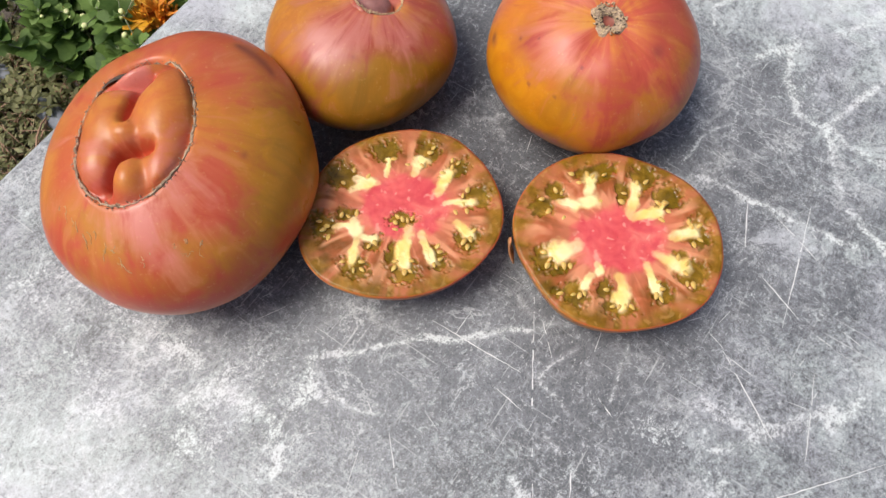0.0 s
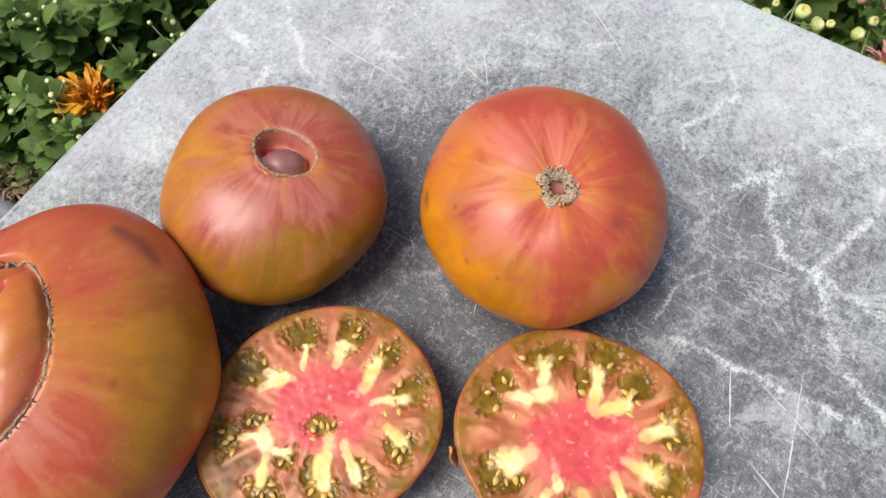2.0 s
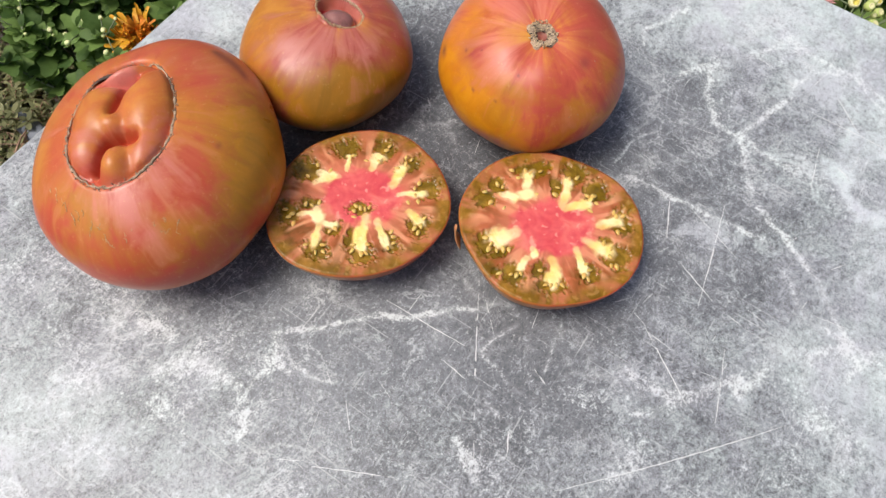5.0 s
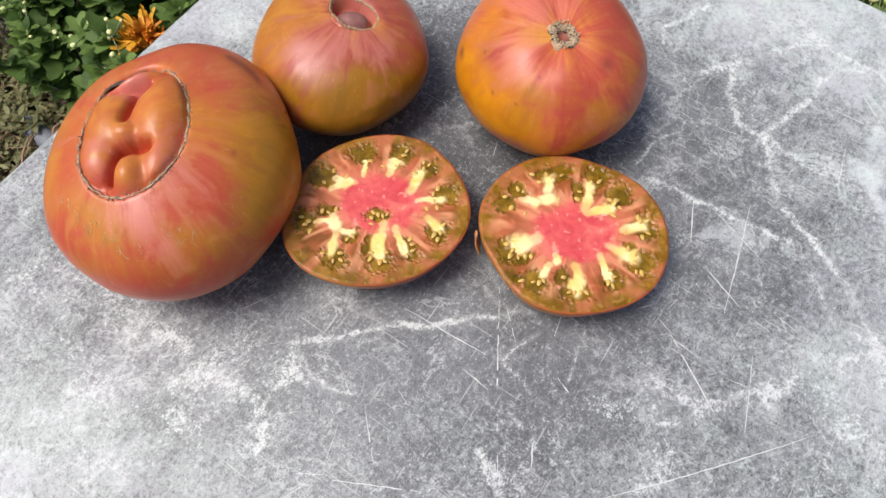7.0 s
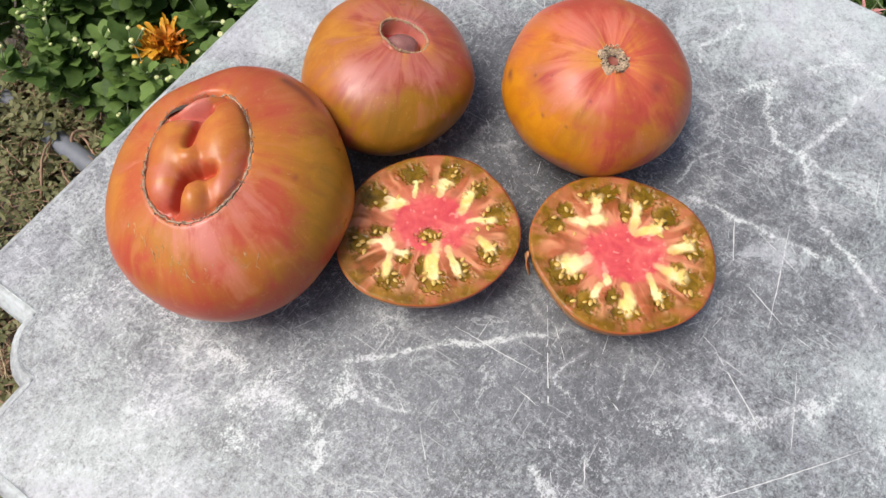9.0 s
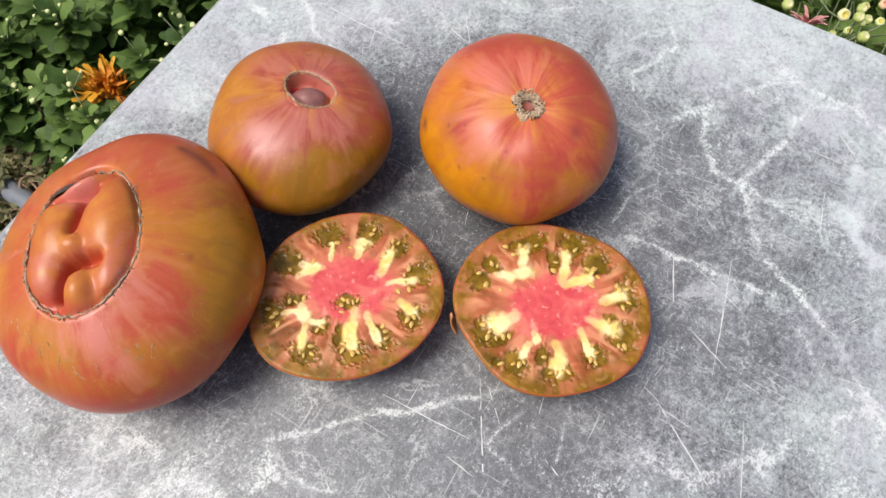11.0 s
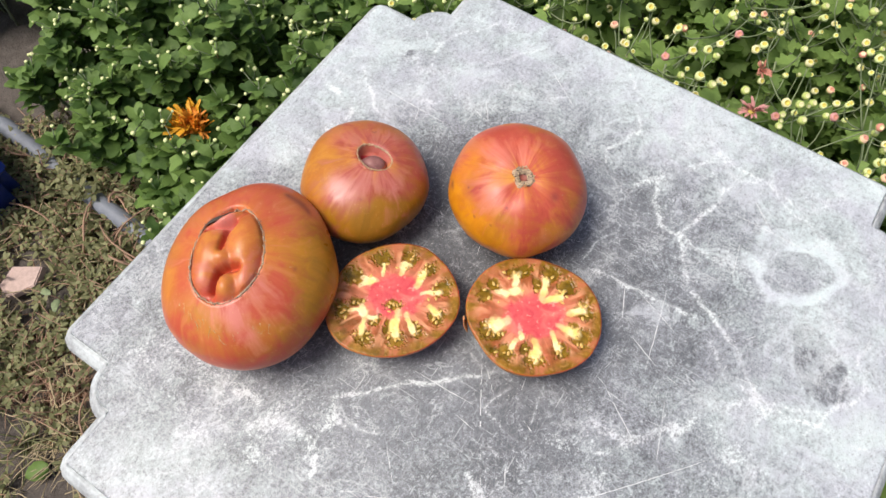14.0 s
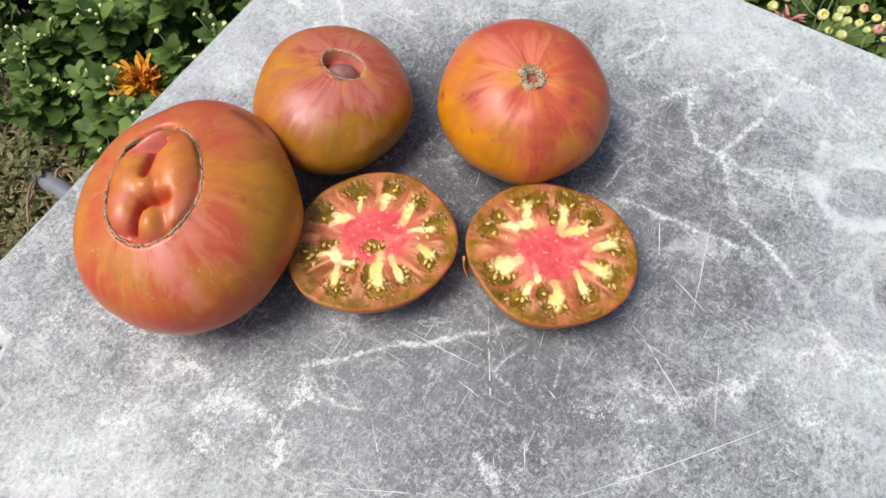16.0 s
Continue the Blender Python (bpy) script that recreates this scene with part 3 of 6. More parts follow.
def wear_shade_at(x, y):
    """Where the top is scuffed white along veins, where a chalky veil and where torn pale films lie over it, at places
    of the plan (metres). Contact shade round the fruit and sky sheen on the far half are painted in as well.
    """
    wob = 0.003
    xx = x + wob * field(x, y, 60, 21) + 0.0018 * field(x, y, 190, 22)
    yy = y + wob * field(x, y, 60, 23) + 0.0018 * field(x, y, 190, 24)
    w = 0.10 * field(x, y, 40, 25) + 0.12 * field(x, y, 110, 26)
    veil_and_shade = 0.10 + 0.06 * field(x, y, 26, 29) + 0.06 * field(x, y, 80, 30)
    line = np.zeros(x.shape)
    for points, width, strength in VEINS:
        d = np.full(x.shape, 9.0)
        for (ax, ay), (bx, by) in zip(points[:-1], points[1:]):
            ax, ay, bx, by = ax / 1000, ay / 1000, bx / 1000, by / 1000
            q = np.clip(((xx - ax) * (bx - ax) + (yy - ay) * (by - ay)) / ((bx - ax) ** 2 + (by - ay) ** 2), 0, 1)
            d = np.minimum(d, np.hypot(xx - ax - q * (bx - ax), yy - ay - q * (by - ay)))
        s = width / 1000 * 0.30
        w = w + strength * (0.85 * np.exp(-(d / s) ** 2) + 0.2 * np.exp(-(d / s / 2.5) ** 2)) * (0.8 + 0.4 * field(x, y, 120, 27))
        veil_and_shade = veil_and_shade + 0.10 * strength * np.exp(-(d / s / 2.2) ** 2)
        line = np.maximum(line, strength * np.exp(-(d / max(0.0014, s * 1.0)) ** 2))
    for px, py, r, s in PALE_PATCHES + DARK_PATCHES:
        e = np.exp(-0.8 * ((xx - px / 1000) ** 2 + (yy - py / 1000) ** 2) / (r / 1000) ** 2)
        w = w + 0.20 * s * e
        veil_and_shade = veil_and_shade + 0.34 * s * e
    film = -0.02 + 0.12 * field(x, y, 34, 41) + 0.08 * field(x, y, 90, 42)
    for px, py, rx, ry in CRUSTS:
        w = w + 0.21 * np.exp(-((xx * 1000 - px) / rx) ** 2 - ((yy * 1000 - py) / ry) ** 2)
    for px, py, rx, ry in FILMS:
        film = film + 0.40 * np.exp(-(((xx * 1000 - px) / rx) ** 2 + ((yy * 1000 - py) / ry) ** 2) ** 2)
    # the pale ring left by a wet pot
    rag = 0.10 * field(x, y, 120, 36) + 0.06 * field(x, y, 320, 37)
    outer = np.hypot((xx - RING[0]) / RING[2], (yy - RING[1]) / RING[3]) + rag
    inner = np.hypot((xx - DISC[0]) / DISC[2], (yy - DISC[1]) / DISC[3]) + rag
    ring = np.clip((1.0 - outer) / 0.10, 0, 1) * np.clip((inner - 1.0) / 0.16, 0, 1)
    near_side = np.clip(0.60 - (yy - RING[1]) / RING[3] * 0.5 + 0.25 * field(x, y, 60, 38), 0.45, 1.0)
    w, veil_and_shade = w + 0.12 * ring * near_side, veil_and_shade + 1.15 * ring * near_side * np.clip(0.8 + 0.35 * field(x, y, 150, 39), 0.3, 1.2) - 0.10 * np.clip((1.0 - inner) / 0.2, 0, 1)
    # a dark damp print beside it, darkest round its edge
    print_ = np.hypot((xx - DAMP[0]) / DAMP[2], (yy - DAMP[1]) / DAMP[3]) + 0.5 * rag
    damp = np.clip((1.0 - print_) / 0.06, 0, 1) * (0.82 + 0.18 * np.clip((print_ - 0.45) / 0.4, 0, 1))
    w, veil_and_shade = w - 0.16 * damp, veil_and_shade - 0.58 * damp
    # handling has bleached the border; the far half is also paled for sky sheen
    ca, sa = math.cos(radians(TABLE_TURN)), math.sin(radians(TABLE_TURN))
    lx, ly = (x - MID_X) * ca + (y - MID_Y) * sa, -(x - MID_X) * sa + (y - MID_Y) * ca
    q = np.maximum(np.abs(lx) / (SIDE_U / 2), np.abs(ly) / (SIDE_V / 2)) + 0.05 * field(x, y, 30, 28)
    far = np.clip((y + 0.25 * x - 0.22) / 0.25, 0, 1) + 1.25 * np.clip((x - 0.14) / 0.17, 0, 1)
    veil_and_shade = veil_and_shade + 0.26 * np.clip((q - 0.50) / 0.5, 0, 1) ** 1.2 + 0.27 * np.clip(far, 0, 1.2)
    # the middle, where things stand, is less worn, and contact shade is painted in
    veil_and_shade = veil_and_shade - 0.60 * np.exp(-((x - 0.04) / 0.17) ** 2 - ((y - 0.205) / 0.11) ** 2)
    # painted shade is deepest in the gaps between the tomatoes
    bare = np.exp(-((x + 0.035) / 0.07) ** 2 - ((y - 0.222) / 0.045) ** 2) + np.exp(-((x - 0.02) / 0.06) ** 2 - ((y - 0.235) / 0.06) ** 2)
    w, veil_and_shade = w - 0.5 * np.minimum(bare, 1), veil_and_shade - 0.5 * np.minimum(bare, 1)
    veil_and_shade = veil_and_shade - 0.16 * np.exp(-((x - 0.225) / 0.055) ** 2 - ((y - 0.265) / 0.07) ** 2) - 0.20 * np.exp(-((x - 0.075) / 0.05) ** 2 - ((y - 0.275) / 0.05) ** 2)
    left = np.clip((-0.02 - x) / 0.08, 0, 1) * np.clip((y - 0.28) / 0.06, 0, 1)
    veil_and_shade = veil_and_shade + 0.20 * left + 0.12 * np.exp(-((x - 0.03) / 0.09) ** 2 - ((y - 0.385) / 0.05) ** 2)
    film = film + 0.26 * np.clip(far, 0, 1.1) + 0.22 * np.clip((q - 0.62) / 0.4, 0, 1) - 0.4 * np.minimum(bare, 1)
    return np.minimum(w, 0.43), veil_and_shade, film, line


def build_table():
    t = thing("garden_table", "small grey stone-look garden table with scalloped notched corners, scratched and scuffed", "table", TABLE)
    o = table_outline()
    n, rings = len(o), 230
    s = np.linspace(0.004, 1, rings)
    inner = offset_outline(o, -0.0008)
    xy = s[:, None, None] * inner[None]
    z = np.zeros((rings, n))
    verts = np.concatenate([np.concatenate([xy, z[..., None]], -1).reshape(-1, 3), [[0, 0, 0]]])
    faces = [tuple(f) for f in grid_faces(rings, n)] + [(n * rings, j, (j + 1) % n) for j in range(n)]
    # soft arris down to the groove
    k = len(verts)
    extra, rims = [], [(0.0, -0.0008), (0.0006, -0.0022)]
    for d, dz in rims:
        extra.append(np.concatenate([offset_outline(o, d), np.full((n, 1), dz)], -1))
    verts = np.concatenate([verts] + extra)
    last = (rings - 1) * n
    for r in range(len(rims)):
        b = k + r * n
        faces += [(last + j, last + (j + 1) % n, b + (j + 1) % n, b + j) for j in range(n)]
        last = b
    me = mesh_of("tabletop", verts, [f[::-1] for f in faces])
    # faces up
    me.flip_normals() if me.polygons[10].normal.z < 0 else None
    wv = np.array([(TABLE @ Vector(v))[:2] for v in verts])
    worn, veil_and_shade, film, line_ = wear_shade_at(wv[:, 0], wv[:, 1])
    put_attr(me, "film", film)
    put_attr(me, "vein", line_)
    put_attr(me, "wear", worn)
    put_attr(me, "veil_and_shade", veil_and_shade)
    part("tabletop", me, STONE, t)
    # moulded edge: groove, sloping shoulder, straight face, underside
    prof = [(0.0006, -0.0022), (0.0008, -0.0052), (0.0014, -0.0053), (0.0020, -0.0040), (0.0048, -0.0056), (0.0085, -0.0090), (0.0106, -0.0125), (0.0117, -0.0170), (0.0120, -0.0250), (0.0100, -0.0280), (-0.03, -0.029)]
    vs = np.concatenate([np.concatenate([offset_outline(o, d), np.full((n, 1), dz)], -1) for d, dz in prof])
    me = mesh_of("edge", vs, [tuple(f) for f in grid_faces(len(prof), n)])
    part("edge", me, RIM, t, "pale chalky moulded edge")
    # underside and legs
    low = offset_outline(o, -0.03)
    me = mesh_of("underside", np.concatenate([low, np.full((n, 1), -0.0285)], -1), [tuple(range(n))[::-1]], False)
    part("underside", me, RIM, t)
    for sx in (-1, 1):
        for sy in (-1, 1):
            v, f = tube([(sx * 0.17, sy * 0.17, -0.028), (sx * 0.175, sy * 0.175, -0.25), (sx * 0.18, sy * 0.18, -TOP - 0.01)], [0.022, 0.018, 0.016], 12)
            part("leg", mesh_of("leg", v, f), RIM, t)
    # scratches cut into the surface
    inv = TABLE.inverted()
    r = random.Random(5)
    heap = Heap()

    def line(x0, y0, x1, y1, w, broken=0.0, heap=None):
        a, b = inv @ Vector((x0, y0, TOP)), inv @ Vector((x1, y1, TOP))
        d = b - a
        L = d.length
        side = Vector((-d.y, d.x, 0)).normalized()
        m = max(3, int(L / 0.004))
        bend = r.uniform(-0.01, 0.01) * L
        runs, cur = [], []
        for i in range(m + 1):
            q = i / m
            if r.random() < broken and cur:
                runs.append(cur)
                cur = []
            ww = w * (0.35 + 0.65 * math.sin(math.pi * min(1, max(0, q * 0.96 + 0.02)))) * r.uniform(0.6, 1.25)
            c = a + d * q + side * (bend * math.sin(math.pi * q) + r.uniform(-1, 1) * w * 0.3)
            cur.append((c + side * ww / 2, c - side * ww / 2))
        runs.append(cur)
        for run in runs:
            if len(run) < 2:
                continue
            v = [p + Vector((0, 0, 0.00022)) for pair in run for p in pair]
            f = [(2 * i, 2 * i + 1, 2 * i + 3, 2 * i + 2) for i in range(len(run) - 1)]
            if heap is None:
                part("scratch", mesh_of("scratch", v, f, False), SCRATCH, t)
            else:
                heap.add(v, f)

    for x0, y0, x1, y1 in SCRATCHES:
        line(x0 / 1000, y0 / 1000, x1 / 1000, y1 / 1000, r.uniform(0.0004, 0.0007), 0.04)
    line(0.045, 0.133, 0.036, 0.023, 0.0006, 0.45)
    for _ in range(170):
        x, y, a = r.uniform(-0.22, 0.40), r.uniform(-0.05, 0.50), r.uniform(0, 3.14)
        L = r.uniform(0.004, 0.022)
        p = inv @ Vector((x, y, TOP))
        if abs(p.x) < SIDE_U / 2 - 0.08 and abs(p.y) < SIDE_V / 2 - 0.08:
            line(x, y, x + L * math.cos(a), y + L * math.sin(a), r.uniform(0.00025, 0.00045), 0.2, heap)
    part("fine_scratching", heap.mesh("fine_scratching", False), SCRATCH, t, "fine white scratching", "stuff")
    return t


table = build_table()


# ---- whole tomatoes ----
def sphere_dirs(pole, rows, cols, power=1.25):
    """Directions on the unit sphere in rings about a pole, closer together near it."""
    p = Vector(pole).normalized()
    e1 = (Vector((1, 0, 0)) - p * p.x).normalized()
    e2 = p.cross(e1)
    pol = math.pi * (np.linspace(0.0, 1, rows) ** power)
    pol[0] = 0.004
    pol[-1] = math.pi - 0.004
    az = np.arange(cols) * 2 * math.pi / cols
    P, A = np.meshgrid(pol, az, indexing="ij")
    d = (np.cos(P)[..., None] * np.array(p) + np.sin(P)[..., None] * (np.cos(A)[..., None] * np.array(e1) + np.sin(A)[..., None] * np.array(e2)))
    return d, P, A, np.array(e1), np.array(e2), np.array(p)


def lobes_at(d, spots):
    """Sum of soft patches round directions: (x, y, z, spread in degrees, weight)."""
    out = 0
    for x, y, z, spread, wgt in spots:
        q = np.array((x, y, z)) / math.sqrt(x * x + y * y + z * z)
        out = out + wgt * np.exp(-(np.arccos(np.clip(d @ q, -1, 1)) / radians(spread)) ** 2)
    return out


def smooth_max(hs, k):
    hs = np.stack(hs)
    m = hs.max(0)
    return m + np.log(np.exp(k * (hs - m)).sum(0)) / k


def tomato(name, label, centre, radii, pole, ribs, material, green, warm, red, rays, blush, seed, dent, spots=(), bulges=(), bare=0.0, flat=0.93, scar=None, tint=None, rows=170, cols=260):
    """A ribbed tomato resting on the table. dent(pol, az, s, t) gives the relief near the stem end in metres."""
    d, P, A, e1, e2, p = sphere_dirs(pole, rows, cols)
    r = np.ones(P.shape)
    for k, amp, ph in ribs:
        r = r + amp * np.sin(P) ** 2 * np.cos(k * A + ph)
    r = r + 0.007 * field(d[..., 0] + d[..., 2], d[..., 1] - d[..., 2], 3.0, seed) + 0.0035 * field(d[..., 0] - 0.7 * d[..., 2], d[..., 1] + 0.8 * d[..., 2], 7.0, seed + 5)
    for x, y, z, spread, amount in bulges:
        r = r + amount * lobes_at(d, ((x, y, z, spread, 1.0),))
    v = d * r[..., None] * np.array(radii)
    nrm = d / np.array(radii)
    nrm /= np.linalg.norm(nrm, axis=-1)[..., None]
    s, t = d @ e1, d @ e2
    h = dent(P, A, s, t)
    v = v + nrm * h[..., None]
    # the weight of the fruit flattens its underside
    low = -radii[2] * flat
    z = v[..., 2]
    v[..., 2] = np.where(z < low, low + (z - low) * 0.08, z)
    base = v[..., 2].min()
    v[..., 2] -= base
    me = mesh_of(name, v.reshape(-1, 3), [tuple(f) for f in grid_faces(rows, cols)])
    nv = rows * cols
    polar = np.stack([np.cos(A), np.sin(A), P * 0.38 + 0.03 * field(d[..., 0], d[..., 1] + d[..., 2], 9.0, seed + 3)], -1)
    if scar:        # inside the scar the skin has no streaks
        ov = np.vectorize(scar)(A[0])[None, :]
        polar = np.where((P < ov)[..., None], d * 1.1, polar)
    put_vec(me, "polar", polar)
    dd = d.reshape(-1, 3)
    put_attr(me, "green", lobes_at(dd, green))
    more_red, more_warm = tint(P, A) if tint else (np.zeros(P.shape), np.zeros(P.shape))
    put_attr(me, "warm", lobes_at(dd, warm) + more_warm.ravel())
    put_attr(me, "red", lobes_at(dd, red) + more_red.ravel())
    put_attr(me, "rays", np.exp(-(P / rays) ** 2) * (P > bare))
    put_attr(me, "blush", np.clip(lobes_at(dd, blush) if blush else np.zeros(nv), 0, 0.8))
    put_attr(me, "spots", np.clip(lobes_at(dd, spots) if spots else np.zeros(nv), 0, 0.8))
    t_ob = thing(name, label, "tomato", pose(centre[0], centre[1], TOP))
    part("body", me, material, t_ob)

    def surface(pol, az, lift=0.0):
        """A place on the skin, in the fruit's own space."""
        q = math.cos(pol) * p + math.sin(pol) * (math.cos(az) * e1 + math.sin(az) * e2)
        fi = float(np.clip(((pol / math.pi) ** (1 / 1.25)) * (rows - 1), 0, rows - 1.001))
        fj = (az / (2 * math.pi) * cols) % cols
        i, j = int(fi), int(fj)
        a, b, j2 = fi - i, fj - j, (j + 1) % cols
        at = (v[i, j % cols] * (1 - b) + v[i, j2] * b) * (1 - a) + (v[i + 1, j % cols] * (1 - b) + v[i + 1, j2] * b) * a
        nn = q / np.array(radii)
        nn /= np.linalg.norm(nn)
        return at + nn * lift, nn

    return t_ob, surface


def fibre_ring(parent, surface, shape, radius, material, seed, n=150, name="corky_scar", label="grey-brown corky scar", hairs=70):
    """An irregular corky thread round a scar, crumbly and frayed; shape(az) gives the polar angle."""
    heap = Heap()
    w1, w2 = wave(n, seed, 3, 40, 0.3), wave(n, seed + 1, 5, 50, 0.2)
    pts, rad = [], []
    for i in range(n + 1):
        az = 2 * math.pi * (i % n) / n
        q, nn = surface(shape(az) * (1 + 0.016 * w2[i % n]), az, 0.0004)
        pts.append(q)
        rad.append(radius * max(0.25, 0.75 + 0.75 * w1[i % n]))
    heap.add(*tube(pts, rad, 6))
    r = random.Random(seed)
    for _ in range(hairs):
        az = r.uniform(0, 6.283)
        q, nn = surface(shape(az) * r.uniform(0.965, 1.035), az, 0.0)
        e = Vector(q) + Vector(nn) * r.uniform(0.0003, 0.0011) + Vector((r.uniform(-1, 1), r.uniform(-1, 1), r.uniform(-1, 1))) * radius * 1.7
        heap.add(*tube([q, Vector(q).lerp(e, 0.5) + Vector((r.uniform(-1, 1), r.uniform(-1, 1), 0)) * 0.0004, e], [0.00028, 0.00026, 0.0001], 4))
    return part(name, heap.mesh(name), material, parent, label)


# the large one, its wide blossom scar turned up
def oval(az):
    """Polar angle of the scar's outline."""
    c, s = math.cos(az + 0.14), math.sin(az + 0.14)
    return 1.0 / math.sqrt((c / 0.415) ** 2 + (s / 0.535) ** 2) * (1 + 0.03 * math.cos(3 * az + 1))


def dent_large(P, A, s, t):
    ov = np.vectorize(oval)(A[0])[None, :] * np.ones_like(P)
    u = P / ov
    X, Y = P * np.cos(A + 0.14) / 0.415, P * np.sin(A + 0.14) / 0.535
    lobes = []
    for cx, cy, rx, ry, a in ((-0.50, 0.08, 0.62, 0.66, 0.95), (-0.54, -0.44, 0.50, 0.48, 0.80), (0.47, 0.30, 0.66, 0.72, 1.05), (0.16, -0.64, 0.38, 0.34, 0.98), (-0.10, -0.10, 0.36, 0.22, 0.80), (0.64, -0.42, 0.44, 0.52, 0.80), (0.25, -0.88, 0.6, 0.28, 0.50)):
        lobes.append(a * (1 - ((X - cx) / rx) ** 2 - ((Y - cy) / ry) ** 2))
    # a flap of flesh lies slanting across the top
    fu, fv = (X + 0.20) * 0.89 + (Y - 0.68) * 0.46, -(X + 0.20) * 0.46 + (Y - 0.68) * 0.89
    lobes.append(0.85 * (1 - (fu / 0.62) ** 2 - (fv / 0.15) ** 2))
    h = np.clip(smooth_max(lobes, 6.5), -0.5, 2)
    # creases between the lobes
    for crease, depth, wide in ((((0.08, 0.56), (-0.10, 0.39), (-0.13, 0.05)), 0.50, 0.062), (((0.42, -0.27), (0.16, -0.30), (-0.06, -0.42), (-0.20, -0.78)), 0.85, 0.075), (((-0.72, 0.42), (-0.28, 0.51), (0.07, 0.61)), 0.55, 0.055)):
        near = np.full(X.shape, 9.0)
        for (ax, ay), (bx, by) in zip(crease[:-1], crease[1:]):
            q = np.clip(((X - ax) * (bx - ax) + (Y - ay) * (by - ay)) / ((bx - ax) ** 2 + (by - ay) ** 2), 0, 1)
            near = np.minimum(near, np.hypot(X - ax - q * (bx - ax), Y - ay - q * (by - ay)))
        h = h - depth * np.exp(-(near / wide) ** 2)
    inside = 1 / (1 + np.exp((u - 0.97) * 45))
    ridge = 0.0002 * np.exp(-((u - 1.05) / 0.09) ** 2)
    groove = -0.0012 * np.exp(-((u - 0.98) / 0.030) ** 2)
    gap = -0.006 * np.exp(-((X + 0.25) / 0.30) ** 2 - ((Y - 0.93 + 0.25 * (X + 0.25) ** 2 - 0.25 * (X + 0.25)) / 0.07) ** 2)
    return inside * (-0.0040 + 0.0094 * h) + ridge + groove + gap


def scar_tint(P, A):
    """Inside the scar the creases are redder and the swollen lobes more golden."""
    ov = np.vectorize(oval)(A[0])[None, :] * np.ones_like(P)
    inside = 1 / (1 + np.exp((P / ov - 0.95) * 40))
    h = dent_large(P, A, None, None)
    red = inside * (1.5 * np.clip((0.0012 - h) / 0.004, 0, 1) + 0.25)
    return red, inside * 0.8 * np.clip((h - 0.002) / 0.004, 0, 1)


big, big_at = tomato("large_tomato", "large salmon-pink beefsteak tomato with a puckered blossom scar", (-0.1315, 0.1900), (0.0655, 0.0752, 0.0457),
                     (-0.115, -0.005, 0.99), ((5, 0.012, 0.4), (3, 0.010, 2.0), (8, 0.006, 1.0), (2, 0.020, -1.57)), SKIN_L,
                     green=((0.90, -0.16, 0.40, 22, 0.68), (0.76, -0.48, 0.43, 16, 0.62), (0.64, -0.04, 0.77, 15, 0.55), (0.72, 0.30, 0.62, 14, 0.45), (-0.23, -0.75, 0.62, 11, 0.50), (-0.46, -0.55, 0.70, 10, 0.38), (0.44, -0.76, 0.49, 9, 0.6), (0.26, -0.71, 0.66, 7, 0.5), (-0.05, -0.88, 0.40, 8, 0.30), (-0.52, -0.80, 0.28, 11, 0.30), (0.36, -0.88, 0.28, 9, 0.25), (0.95, 0.1, 0.2, 24, 0.8)),
                     warm=((0.39, 0.07, 0.92, 11, 0.7), (-0.77, -0.19, 0.61, 18, 0.9), (0.08, 0.46, 0.89, 10, 0.6), (-0.08, -0.03, 1, 24, 1.1), (-0.9, 0.3, 0.1, 35, 0.8), (0.0, -0.8, -0.4, 45, 0.5)),
                     red=((0.15, -0.88, 0.44, 17, 0.9), (0.26, -0.95, 0.15, 24, 1.0), (-0.35, -0.9, 0.2, 20, 0.7), (0.42, 0.26, 0.87, 9, 0.3), (0.30, 0.50, 0.81, 12, 0.4), (-0.57, -0.29, 0.77, 11, 0.7), (0.54, -0.38, 0.75, 10, 0.6), (-0.63, -0.06, 0.78, 9, 0.5), (-0.1, 0.85, 0.5, 28, 0.5), (0.47, 0.80, 0.3, 20, 0.6), (-0.28, -0.42, 0.86, 5, 0.5)),
                     rays=0.02, blush=((-0.03, -0.58, 0.80, 10, 0.8), (0.22, -0.33, 0.92, 10, 0.6), (0.46, -0.47, 0.76, 12, 0.35), (0.10, -0.76, 0.64, 8, 0.4), (-0.19, 0.36, 0.92, 7, 1.6), (-0.34, -0.29, 0.89, 7, 0.5)), seed=31, dent=dent_large,
                     spots=((0.47, 0.68, 0.57, 3.6, 0.62), (0.55, 0.63, 0.54, 4.4, 0.58), (0.63, 0.58, 0.51, 4.0, 0.62), (0.69, 0.53, 0.50, 2.4, 0.5), (0.44, 0.70, 0.57, 1.6, 0.4), (0.62, -0.16, 0.77, 1.5, 0.5)), bulges=((0.55, 0.70, 0.35, 26, 0.030), (-0.7, -0.6, 0.0, 16, -0.02), (-0.35, -0.9, -0.1, 14, 0.006), (0.1, -0.95, 0.0, 24, -0.018), (-0.85, -0.2, 0.1, 12, 0.008)), flat=0.95, scar=oval, tint=scar_tint)
fibre_ring(big, big_at, oval, 0.00070, CORK, 41, 300, hairs=320)


